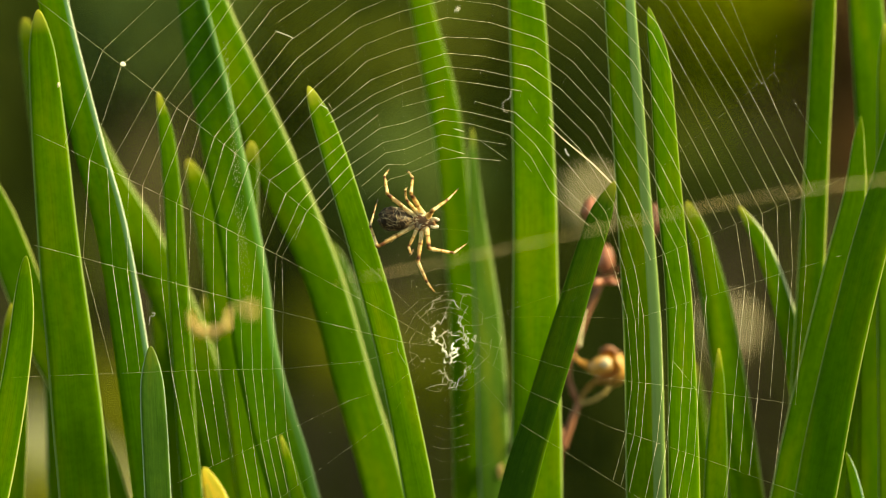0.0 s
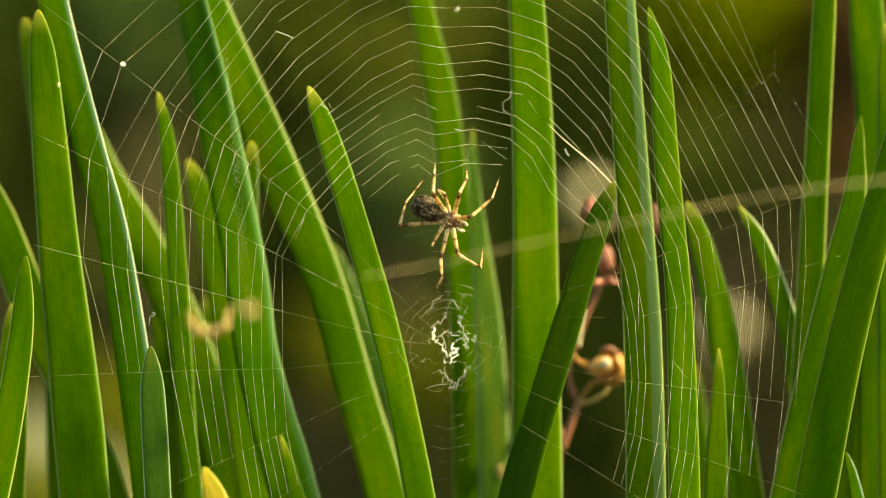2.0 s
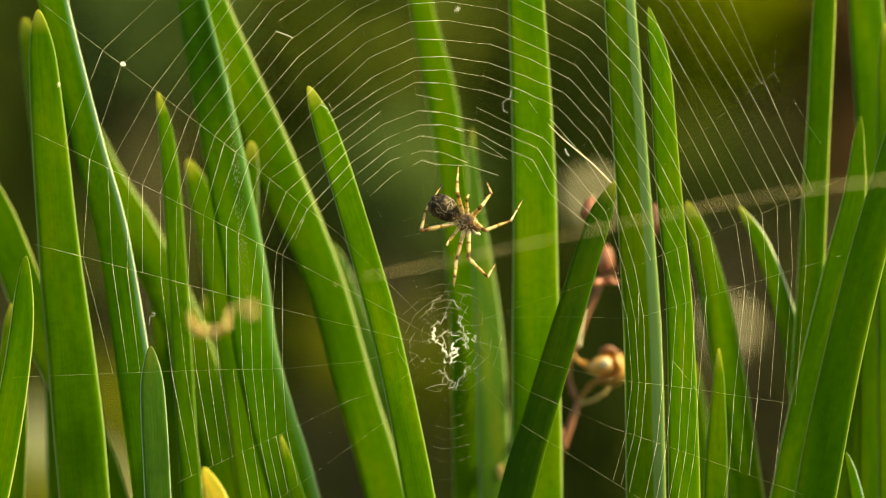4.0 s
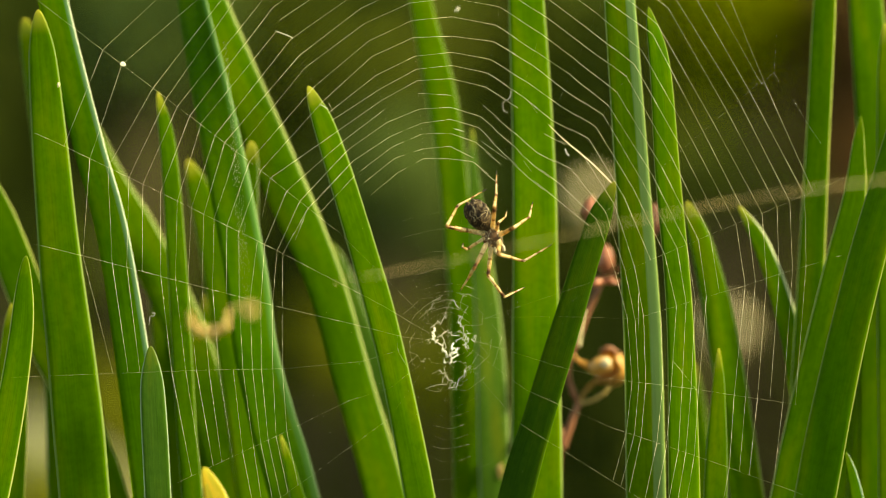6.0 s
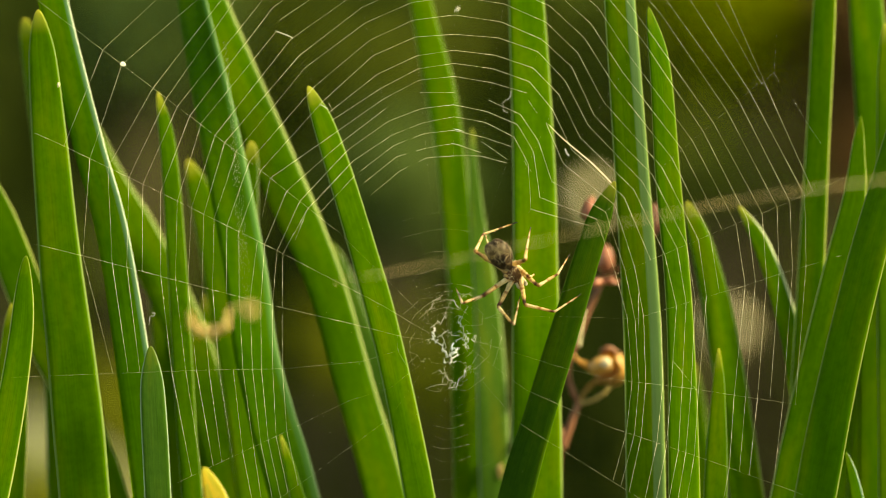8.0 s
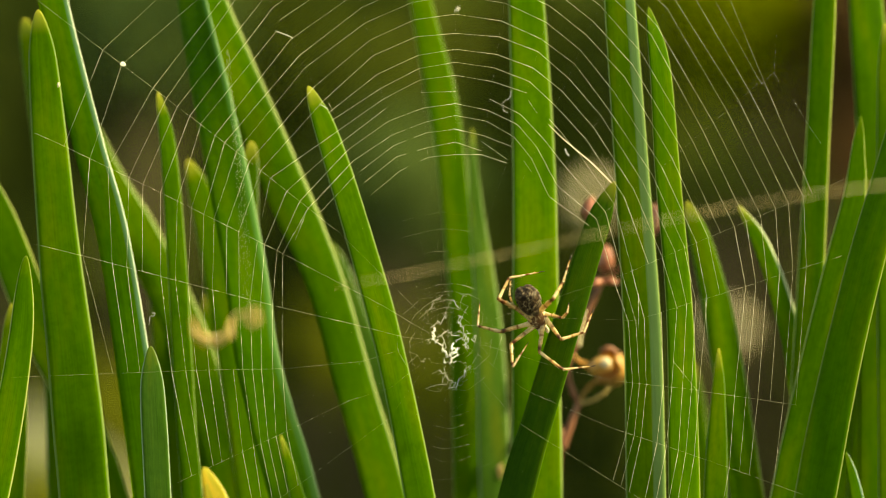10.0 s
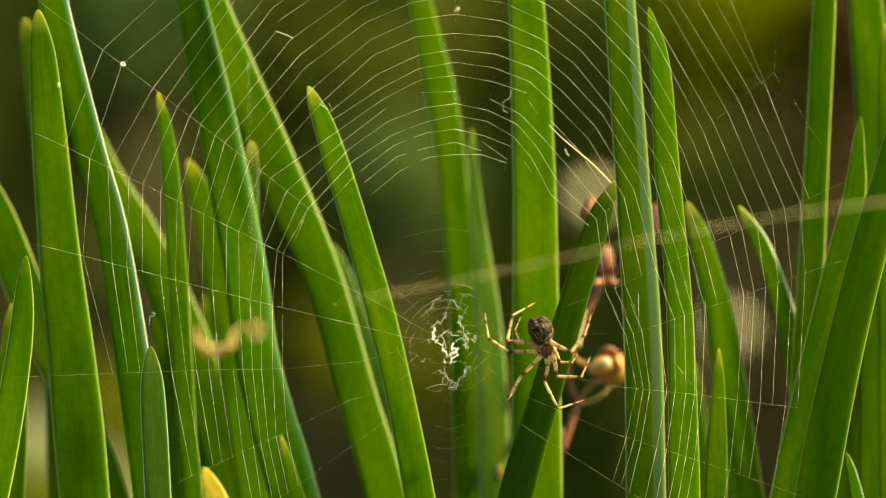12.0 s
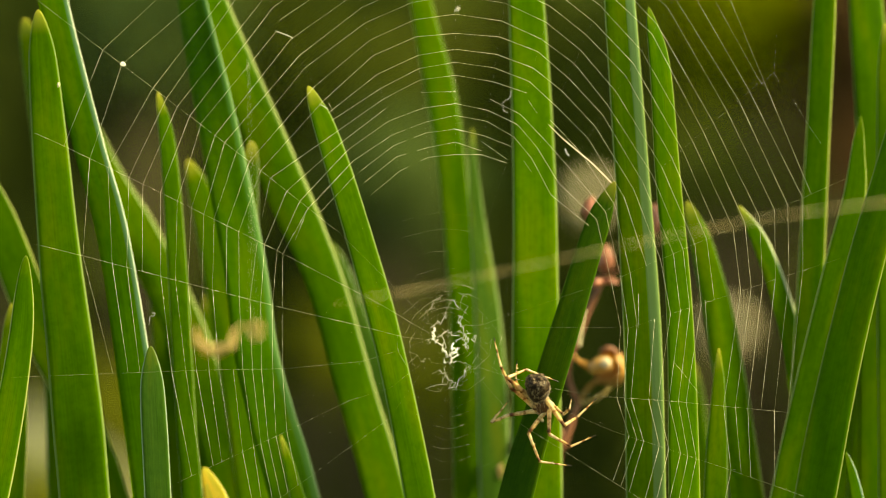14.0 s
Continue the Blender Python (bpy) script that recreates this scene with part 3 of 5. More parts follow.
spoke("rise_near_left", "z", 1.6, [(0.6, -13.4), (-2.6, 16.1), (-7.5, 64.1)],
      {5: [53.6, 51.1, 49.3, 46.6, 43.6, 40.5, 37.5, 34.2, 31.9, 29.9, 27.7, 24.9, 22.4, 20.5, 17.9, 16.2]})
spoke("upright", "z", 1.6, [(1.0, -13.4), (2.2, 16.1), (2.2, 64.1)],
      {5: [53.7, 51.3, 49.3, 46.9, 44.7, 41.5, 38.1, 35.3, 33.0, 30.7, 27.8, 25.7, 23.6, 21.2, 18.9, 16.7], 24: [6.5, 3.7]})
spoke("rise_near_right", "z", 1.6, [(1.4, -13.4), (6.7, 16.1), (14.0, 64.1)],
      {5: [53.9, 51.6, 49.1, 46.5, 43.5, 40.3, 37.5, 34.4, 32.0, 29.6, 26.5, 24.5, 22.6, 20.0, 17.3, 16.7]})
spoke("rise_right", "z", 1.6, [(1.7, -13.4), (11.4, 15.6), (24.9, 64.1)],
      {4: [53.1, 50.7, 48.5, 45.6, 42.9, 40.1, 37.1, 34.9, 32.0, 29.6, 27.6, 23.8, 22.0, 19.8, 18.1], 20: [15.2]})
spoke("rise_far_right", "z", 1.6, [(2.1, -13.4), (16.7, 17.9), (37.0, 64.1)],
      {2: [52.9, 50.6, 48.1, 45.6, 43.1, 40.3, 37.8, 35.2, 32.8, 30.3, 27.9, 25.3, 22.9, 19.8, 17.9, 15.9]})
spoke("slope_right", "z", 1.6, [(2.7, -13.4), (22.3, 14.1), (52.9, 64.1)],
      {0: [54.1, 47.7, 44.6, 42.7, 39.7, 38.1, 35.1, 32.8, 30.6, 27.8, 25.4, 23.8, 21.7, 19.6, 17.3, 14.3, 11.6, 9.6]})
spoke("right_high", "x", 2.6, [(4.6, -12.9), (28.8, 6.6), (38.8, 14.5), (54.3, 28.0), (56.8, 30.3)],
      {0: [56.7, 54.3, 52.4, 50.3, 47.9, 46.1, 44.2, 42.4, 40.6, 38.8, 37.1, 35.4, 33.8, 32.1, 30.4, 28.8, 27.2, 25.8]})
spoke("right_mid", "x", 7, [(5.1, -14.4), (31.3, -5.3), (44.5, 0.6), (63.7, 8.9), (71.6, 12.5)],
      {0: [65.2, 63.7, 61.0, 58.7, 56.0, 53.4, 51.3, 48.8, 46.6, 44.5, 42.4, 40.7, 38.4, 35.9, 33.0, 31.3, 29.6]})
spoke("right_level", "x", 7, [(5.1, -15.9), (31.1, -15.6), (40.6, -12.3), (51.6, -8.6), (57.9, -6.3), (69.6, -2.3)],
      {1: [62.9, 60.4, 57.9, 55.6, 53.5, 51.6], 8: [46.8, 44.4, 42.3, 40.6, 38.8, 35.9, 32.7, 31.1, 29.7]})
spoke("right_low", "x", 10, [(5.1, -17.7), (21.6, -22.7), (30.6, -24.5), (44.0, -25.8), (60.4, -27.9), (62.6, -28.2)],
      {1: [62.4, 60.2, 57.9, 55.7, 53.6, 51.6], 9: [45.3, 44.0, 42.4, 40.5, 39.0, 36.0, 34.8, 33.6]})
spoke("right_slant", "x", 8, [(4.6, -18.9), (14.6, -26.4), (29.6, -32.7), (39.5, -35.8), (50.6, -39.4), (63.6, -43.9)],
      {2: [58.4, 56.2, 54.1, 52.4, 50.6], 9: [44.4, 42.9, 41.6, 39.5, 37.8, 35.0, 33.8, 32.4]})
spoke("right_low_slant", "x", 8, [(3.8, -19.9), (13.6, -30.9), (23.6, -37.1), (31.6, -42.1), (41.6, -48.4)],
      {6: [48.1], 9: [42.3, 40.9, 39.4, 37.4, 35.6, 32.9, 31.4, 30.0]})
# threads that are torn: the spoke before the tear and the ring's number
TORN = {("left_top", 6), ("rise_right", 14), ("left_bright", 12)}
# how far the tugging spider draws the spokes sideways and upwards, by time, in millimetres; -1 stands for all other times
TUGS = {
    "rise_far_left": {0: (-0.6, -0.8), 1: (-0.6, -0.8), 2: (-0.4, -0.6), 3: (-0.4, -0.5)},
    "rise_left": {0: (-2.0, -1.7), 1: (-2.0, -1.7), 2: (-1.6, -1.5), 3: (-1.8, -1.2), 5.5: (-0.5, -0.4), 6.5: (-0.4, -0.3)},
    "rise_near_left": {0: (-5.0, -3.8), 1: (-6.6, -3.6), 2: (-2.1, -1.5), 3: (-2.0, -1.1), 5.5: (-0.8, -0.2), 6.5: (-1.0, -0.3), 7.5: (-0.5, -0.3), 8: (-0.3, -0.1)},
    "upright": {0: (-3.0, -1.2), 1: (-3.7, -2.6), 2: (-4.8, -4.8), 3: (-4.6, -3.7), 5.5: (-1.3, -1.0), 6.5: (-1.2, -0.9), 7.5: (-0.6, -0.5), 8: (-0.4, -0.3)},
    "rise_near_right": {0: (-3.9, -0.6), 1: (-3.3, -0.4), 2: (-3.3, -1.9), 3: (-4.1, -2.5), 5.5: (-1.7, -1.7), 6.5: (-1.9, -1.5), 7.5: (-1.0, -1.0), 8: (-0.3, -0.3)},
    "rise_right": {0: (-1.3, 0.5), 1: (-1.2, 0.4), 2: (-1.1, -0.4), 3: (-1.8, -0.6), 5.5: (-2.6, -5.6), 6.5: (-2.0, -2.0), 7.5: (-1.0, -1.2), 8: (0, 0)}}
TUGS.update({
    "rise_far_right": {0: (-0.4, 0.7), 1: (-0.4, 0.7), 2: (-0.2, 0.5), 3: (-0.3, 0.3), 5.5: (0.4, -2.0), 6.5: (-3.2, -4.8), 7.5: (-1.6, -3.8), 8: (-0.9, -1.0)},
    "slope_right": {0: (0, 0.5), 1: (0, 0.5), 2: (0, 0.4), 5.5: (0.3, 0.1), 6.5: (0, -0.3), 7.5: (-0.3, -0.8), 8: (-4.2, -3.1)},
    "left_top": {0: (-0.2, -0.6), 1: (-0.2, -0.6), 2: (-0.2, -0.5), 3: (-0.2, -0.4)}, "left_high": {0: (-0.2, -0.8), 1: (-0.2, -0.8), 2: (-0.2, -0.7), 3: (-0.2, -0.6)},
    "left_bright": {0: (0.2, -1.0), 1: (0.2, -1.0), 2: (0.1, -0.8), 3: (0.1, -0.7)}})
TUGS.update({
    "right_mid": {-1: (1.2, 1.7), 10.5: (0.2, 0), 11.5: (-1.5, -3.9), 12.5: (0, 0), 13: (0.3, 0), 14: (0.2, 0.4)},
    "right_level": {-1: (3.4, 3.8), 10.5: (3.7, 3.2), 11.5: (5.2, 1.6), 12.5: (0, 0), 13: (-0.6, -0.4), 14: (2.0, 1.9)},
    "right_low": {-1: (-0.2, 1.7), 10.5: (0, 1.2), 11.5: (1.5, 0.5), 12.5: (0, 0), 13: (0, 0), 14: (-3.6, -1.8)},
    "right_slant": {-1: (0, 1.5), 10.5: (0, 1.4), 11.5: (0, 1.0), 12.5: (0, 0), 13: (0, 0.2), 14: (0.6, 0.6)}})
TUG_TIMES = (0, 1, 2, 3, 5.5, 6.5, 7.5, 8, 10.5, 11.5, 12.5, 13, 14)


def silk_thread(length, radius, parent, name="thread"):
    bm = bmesh.new()
    tube(bm, [(0, 0, -0.5 * length), (0, 0, 0.5 * length)], radius, 4)
    return part(name, bm, SILK, parent)


def span(a, b):
    """The pose of a thread whose middle lies between a and b."""
    way = Vector(b) - Vector(a)
    return Matrix.Translation((Vector(a) + Vector(b)) / 2) @ way.to_track_quat("Z", "Y").to_matrix().to_4x4()


def spoke_point(name, place, t=None):
    """The point of a spoke at a place along its main axis."""
    axis, width, course, rings = SPOKES[name]
    for p, q in zip(course, course[1:]):
        f = (place - p[axis]) / (q[axis] - p[axis])
        if f <= 1:
            break
    x, z = p[0] + (q[0] - p[0]) * f, p[1] + (q[1] - p[1]) * f
    p = Vector((x / 1000, 0, 0.25 + z / 1000))
    pull = TUGS.get(name, {})
    dx, dz = pull.get(t, pull.get(-1, (0, 0)))
    r = (p - HUB).length
    ease = max(0.0, min(1.0, 1.25 - r / 0.075))           # outer ends are held fast
    way = (p - HUB).normalized()
    return p + Vector((dx * ease / 1000, 0.0006 * math.sin(3 * math.atan2(way.z, way.x)), dz * ease / 1000))


SWAYING = []                                             # threads that the spider moves: object, its two ends, the length of a half


def orb_web():
    rng = random.Random(11)
    web = tagged(new("orb_web"), "fine pale orb web with a tangled silk hub among leaves", "spider web")

    def hang(ends, radius, name):
        a, b = (spoke_point(i, r) for i, r in ends)
        if not any(i in TUGS for i, r in ends):
            silk_thread((b - a).length, radius, web, name).matrix_basis = span(a, b)
            return
        (i, r), (j, q) = ends
        reach = [(spoke_point(j, q, t) - spoke_point(i, r, t)).length for t in TUG_TIMES]
        if max(reach) < 1.03 * min(reach):
            ob = silk_thread(max(reach), radius, web, name)
            ob.matrix_basis = span(a, b)
            SWAYING.append((ob, ends, None))
            return
        half = min(min(reach), 0.51 * max(reach))         # a thread that gives slides out of its other half
        for ends in (ends, ends[::-1]):
            a, b = (spoke_point(i, r) for i, r in ends)
            ob = silk_thread(half, radius, web, name)
            ob.matrix_basis = span(a, a + (b - a).normalized() * half)
            SWAYING.append((ob, ends, half))

    for name, (axis, width, course, rings) in SPOKES.items():
        for n, (p, q) in enumerate(zip(course, course[1:])):
            cuts = 3 if abs(q[axis] - p[axis]) > 16 else 2
            stops = [p[axis] + (q[axis] - p[axis]) * k / cuts for k in range(cuts + 1)]
            for a, b in zip(stops, stops[1:]):
                hang(((name, a), (name, b)), width * (0.55 if n == 0 else 0.8 if n == 1 else 1), "spoke")
    names = list(SPOKES)
    for i, j in zip(names, names[1:]):
        both = sorted(set(SPOKES[i][3]) & set(SPOKES[j][3]))
        for k in both:
            if (i, k) in TORN or rng.random() < 0.015:
                continue
            fine = 1.0 if i.startswith(("left", "low")) else 1.1
            hang(((i, SPOKES[i][3][k]), (j, SPOKES[j][3][k])), rng.uniform(0.000013, 0.000022) * fine, "thread")
    # torn ends that hang or stand away from their spokes, in millimetres from the middle of the view
    for x, z, u, w in ((-30.6, 12.5, -32.0, 5.7), (-24.4, 5.8, -26.2, 1.6), (-42.9, 22.1, -29.6, 38.4), (-20.2, 25.8, -19.4, 24.1), (15.1, 26.3, 16.6, 24.1),
                       (14.1, 15.8, 15.6, 13.8), (6.9, 19.0, 11.4, 15.8), (-22.4, 8.6, -17.2, 14.2), (-21.8, 6.4, -15.6, 13.0), (34.6, -7.9, 34.6, -14.4), (46.4, -9.0, 46.8, -16.0), (44.3, 50.9, 56.2, 29.4), (40.8, -19.9, 45.3, -25.5)):
        ob = silk_thread(math.hypot(u - x, w - z) / 1000, 0.000014, web)
        ob.matrix_basis = span((x / 1000, 0, 0.25 + z / 1000), (u / 1000, 0, 0.25 + w / 1000))
    return web


WEB = orb_web()

# ---- silk tangle at the hub ----
def hub_silk():
    """Dense white zigzag silk and short ladder threads, part of the web."""
    rng = random.Random(4)
    thick, slim = (0.00005, 0.00007, 0.00012, 0.00022), (0.000015, 0.00003, 0.00005)
    clumps = [(thick, [(-2.5, 2.0), (-2.8, 1.0), (-2.7, 0.3), (-2.0, -0.4), (-1.4, -1.1), (-0.9, -1.9), (-0.5, -2.7), (0.4, -3.0), (1.4, -2.9)]),
              (thick, [(1.0, -1.2), (1.5, -1.8), (1.5, -2.6), (0.6, -2.4), (0.4, -1.7), (1.0, -1.2)]),
              (slim, [(-2.5, 2.0), (-1.6, 2.9), (-0.6, 3.7), (-0.6, 4.9)]),
              (slim, [(-1.8, 0.5), (-0.5, 1.4), (0.7, 1.1), (1.5, 0.7), (2.5, 2.0), (2.2, 2.8), (1.9, 3.8)]),
              (slim, [(1.2, -0.5), (2.2, -0.3), (3.3, -0.2), (4.5, -0.2), (5.1, 0.2)]), (slim, [(3.4, 1.4), (3.5, 0.2), (3.1, -1.0), (3.5, -1.5)]),
              (thick, [(-0.8, -3.8), (-0.2, -4.1), (0.5, -4.1), (1.5, -3.6)]),
              (slim, [(3.2, -5.4), (2.3, -6.7), (1.5, -7.8), (0.7, -8.6), (0.4, -7.4), (-0.5, -6.0), (-1.3, -5.5)]),
              (slim, [(-1.4, 1.0), (-1.0, -0.2), (-0.6, -1.2), (-1.0, -2.2)])]
    knots = []
    for sizes, c in clumps:
        bm = bmesh.new()
        line = [HUB + Vector((x / 1000 + rng.gauss(0, 0.00028), rng.gauss(0, 0.0002), z / 1000 + rng.gauss(0, 0.00028))) for x, z in spline(c, 4)]
        knots += line
        tube(bm, line, [rng.choice(sizes) for _ in line], 6)
        for p in rng.sample(line, len(line) // 5) if sizes is thick else ():
            start = len(bm.verts)                        # uneven lumps
            ball(bm, p, (rng.uniform(0.0001, 0.0003), 0.00012, rng.uniform(0.0001, 0.0003)), 6, 8)
            bm.verts.ensure_lookup_table()
            for v in bm.verts[start:]:
                v.co += (v.co - p) * 1.1 * noise.noise(v.co * 5000)
        part("silk_clump", bm, DENSE_SILK, WEB, "dense white knotted silk")
    for i in range(90):
        a, r = rng.uniform(0, 6.28), 0.0075 * rng.random() ** 0.7
        knots.append(HUB + Vector((r * math.cos(a), rng.gauss(0, 0.0002), r * 1.25 * math.sin(a) - 0.001)))
    bm = bmesh.new()
    for i, p in enumerate(knots):                        # loose scaffold that joins the knots
        q = rng.choice(sorted(knots, key=lambda q: (q - p).length)[1:4])
        bend = (p + q) / 2 + Vector((rng.gauss(0, 0.0002), 0, rng.gauss(0, 0.0002)))
        tube(bm, [p, bend, q], rng.uniform(0.000005, 0.000014), 4)
        if rng.random() < 0.3:
            ball(bm, p, (0.00006, 0.00006, 0.00006), 4, 5)
    part("scaffold_silk", bm, SILK, WEB)
    for i in range(34):                                  # short bright shreds between the knots
        p = rng.choice(knots)
        q = rng.choice(sorted(knots, key=lambda v: (v - p).length)[2:8])
        bm = bmesh.new()
        bend = (p + q) / 2 + Vector((rng.gauss(0, 0.00025), 0, rng.gauss(0, 0.00025)))
        tube(bm, [p, bend, q], [rng.uniform(0.00001, 0.00004), rng.uniform(0.00001, 0.00003), 0.000008], 4)
        part("silk_shred", bm, DENSE_SILK, WEB)
    for r in (0.0036, 0.0048, 0.0061, 0.0074, 0.0088):           # the torn hub spiral
        ring = [HUB + Vector((math.cos(a) * q, 0, math.sin(a) * q)) for a, q in
                ((6.283 * j / 15 + rng.gauss(0, 0.05), r * (1 + rng.gauss(0, 0.05))) for j in range(15))]
        for j in range(15):
            if rng.random() < 0.42:
                bm = bmesh.new()
                tube(bm, [ring[j], (ring[j] + ring[(j + 1) % 15]) / 2 + Vector((0, 0, rng.gauss(0, 0.0001))), ring[(j + 1) % 15]], rng.uniform(0.000004, 0.000011), 4)
                part("hub_thread", bm, SILK, WEB)
    for p in rng.sample(knots[:40], 4):                  # thick white knots
        bm = bmesh.new()
        ball(bm, p, (rng.uniform(0.0001, 0.00024), 0.0001, rng.uniform(0.0001, 0.0002)), 6, 8)
        for v in bm.verts:
            v.co += (v.co - p) * 0.9 * noise.noise(v.co * 5000)
        part("silk_knot", bm, DENSE_SILK, WEB)

    def rung(up, r, left, right, width):
        """One thread of the ladder: distance from the hub in millimetres, from and to in degrees from the upright; it bends where it crosses a spoke."""
        bends = [left] + [d for d in (-40, -26, -9, -3, 5, 19, 33) if left + 2 < d < right - 2] + [right]
        lift = 0.0 if up > 0 else 0.055                  # the lower rungs hang like a string
        line = [HUB + Vector((math.sin(radians(d)) * r * k, 0, up * math.cos(radians(d)) * r * k + lift * abs(d))) / 1000 for d, k in ((d, 1 + rng.gauss(0, 0.006)) for d in bends)]
        bm = bmesh.new()
        tube(bm, line, [max(4e-6, width * 1e-6 * rng.uniform(0.3, 0.8) * (1 if up > 0 else 0.7)) for _ in line], 4)
        for p in line[1:-1]:
            ball(bm, p, (0.00004, 0.00004, 0.00004), 4, 5)
        part("ladder_thread", bm, SILK, WEB)

    for up, r, left, right, width in ((1, 22.2, -7, 13, 8), (1, 22.4, -22, -8, 3), (1, 19.5, -6, 13, 9), (1, 19.6, -24, -7, 3), (1, 12.5, -26, 16, 7), (1, 9.8, -26, 26, 9), (1, 8.4, -27, 23, 10),
                                      (1, 6.8, -34, 44, 10), (1, 5.6, -55, 42, 11), (1, 9.95, 12, 27, 32), (1, 8.2, 14, 24, 36), (1, 6.9, -8, 10, 26), (1, 5.5, -8, 22, 34), (1, 15.6, -16, 9, 4)):
        rung(up, r, left, right, width)
    for up, r, left, right, width in ((-1, 11.1, -6, 2, 9), (-1, 11.2, 9, 15, 16), (-1, 12.5, 3, 24, 11), (-1, 14.0, -6, 4, 7), (-1, 14.0, 3, 10, 26), (-1, 14.2, 10, 20, 8), (-1, 16.0, -8, 3, 11), (-1, 16.0, 2, 10, 26),
                                      (-1, 17.8, -9, 11, 15), (-1, 19.6, -8, 12, 15), (-1, 21.7, -8, 11, 13), (-1, 25.1, -7, 6, 12), (-1, 24.2, 11, 18, 8), (-1, 9.6, -22, -8, 10), (-1, 8.4, 14, 30, 8)):
        rung(up, r, left, right, width)
    # a glint on one thread, shaped as a thicker white piece
    bm = bmesh.new()
    tube(bm, [HUB + Vector((0.0010, 0, 0.0372)), HUB + Vector((0.0018, 0, 0.0370)), HUB + Vector((0.0028, 0, 0.0367))], [0.00002, 0.00007, 0.00002], 5)
    part("silk_knot", bm, DENSE_SILK, WEB)
    bm = bmesh.new()
    for i in range(120):                                 # fine motes caught in the sheet
        a, r = rng.uniform(0, 6.28), 0.007 + 0.02 * rng.random() ** 1.5
        size = rng.choice((0.00002, 0.00003, 0.00003, 0.00005))
        ball(bm, HUB + Vector((r * math.cos(a), rng.uniform(-0.0002, 0.0002), r * math.sin(a))), (size, size, size * rng.uniform(0.7, 2.2)), 4, 5)
    for name, (axis, width, course, rings) in SPOKES.items():    # beads added for the glints along the quiet spokes
        if name in ("left_level", "left_slant", "low_left", "right_slant", "right_low_slant", "right_high"):
            for k in range(16):
                size = rng.choice((0.00003, 0.00004, 0.00006))
                ball(bm, spoke_point(name, rng.uniform(course[1][axis], course[-1][axis])), (size, size, size), 4, 5)
    part("mote", bm, SILK, WEB)["kind"] = "stuff"


hub_silk()


def silk_strand(name, points, radius, material, label, end=1.0):
    bm = bmesh.new()
    line = [tuple(c) for c in spline(points, 8)]
    tube(bm, line, [radius * (1 + (end - 1) * (i / (len(line) - 1)) ** 0.6) for i in range(len(line))], 6)
    return tagged(new(name, mesh_of(name, bm, material)), label, "silk strand")


silk_strand("silk_strand", [(0.0187, 0.001, 0.2721), (0.0217, 0.002, 0.2693), (0.0264, 0.0024, 0.2654), (0.0302, 0.0024, 0.2616)],
            0.00006, STRAND_SILK, "thick pale twisted silk strand tied to a leaf tip", 2.2)
# a single thread close to the eye, tied to a leaf at its far end
LINE = silk_strand("anchor_line", [(0.110, -0.055, 0.2650), (0.0520, -0.052, 0.2585), (0.0000, -0.048, 0.2480), (-0.0150, -0.044, 0.2452), (-0.0190, 0.0, 0.2435), (-0.0205, 0.024, 0.2430)],
                   0.0002, OLD_SILK, "single silk anchor line slanting across in front of the leaves", 0.05)



def silk_scrap(points, radius, label, beads=0):
    """A shred of old silk or a caught mote on the sheet; points in millimetres from the middle of the view."""
    bm = bmesh.new()
    line = [Vector((x / 1000, y / 1000, 0.25 + z / 1000)) for x, y, z in spline(points, 4)]
    tube(bm, line, radius, 5)
    for p in line[::3] if beads else ():
        ball(bm, p, (beads, beads, beads), 5, 6)
    return tagged(new("silk_scrap", mesh_of("silk_scrap", bm, DENSE_SILK)), label, "silk scrap", "scraps on the web")


silk_scrap([(-57.0, 0, 32.9), (-56.6, 0, 32.7), (-56.3, 0, 32.9)], 0.0004, "pale fluffy mote caught in the web")
silk_scrap([(2.6, 16, 44.4), (2.8, 16, 44.2)], 0.0005, "pale drifting seed fluff caught in the web")
silk_scrap([(-29.6, 0, 38.6), (-28.6, 0, 38.2), (-27.0, 0, 37.6), (-26.6, 0, 37.2)], 0.00005, "short broken silk thread on the web")
silk_scrap([(59.0, 0, 37.8), (58.8, 0, 33.9), (58.6, 0, 31.6)], 0.000002, "dotted vertical silk thread", 0.00004)
silk_scrap([(56.4, 0, 29.3), (57.6, 0, 30.4), (58.4, 0, 31.2), (58.9, 0, 30.6), (59.6, 0, 29.4)], 0.000008, "knotted scrap of white silk", 0.00006)
silk_scrap([(62.1, 0, 26.3), (62.6, 0, 25.4), (64.4, 0, 22.4), (66.8, 0, 18.8)], 0.000005, "dotted slanting silk thread", 0.00006)
silk_scrap([(12.2, 6, 28.6), (12.0, 6, 27.2), (10.8, 6, 26.4), (10.9, 6, 25.0), (11.6, 6, 24.5)], 0.00003, "curled loose silk end")
silk_scrap([(-52.3, 2, -13.4), (-52.1, 2, -12.0), (-51.4, 2, -11.9), (-51.3, 2, -11.4), (-51.8, 2, -11.4)], 0.000025, "curled tendril end beside a leaf")
silk_scrap([(21.9, 5, 18.0), (22.2, 5, 17.2), (22.6, 5, 16.8)], 0.00008, "small shred of silk on the thick strand")

silk_scrap([(-21.7, 0, 25.5), (-21.0, 0, 25.2), (-20.4, 0, 24.9)], 0.00004, "short bright silk end on a leaf tip")

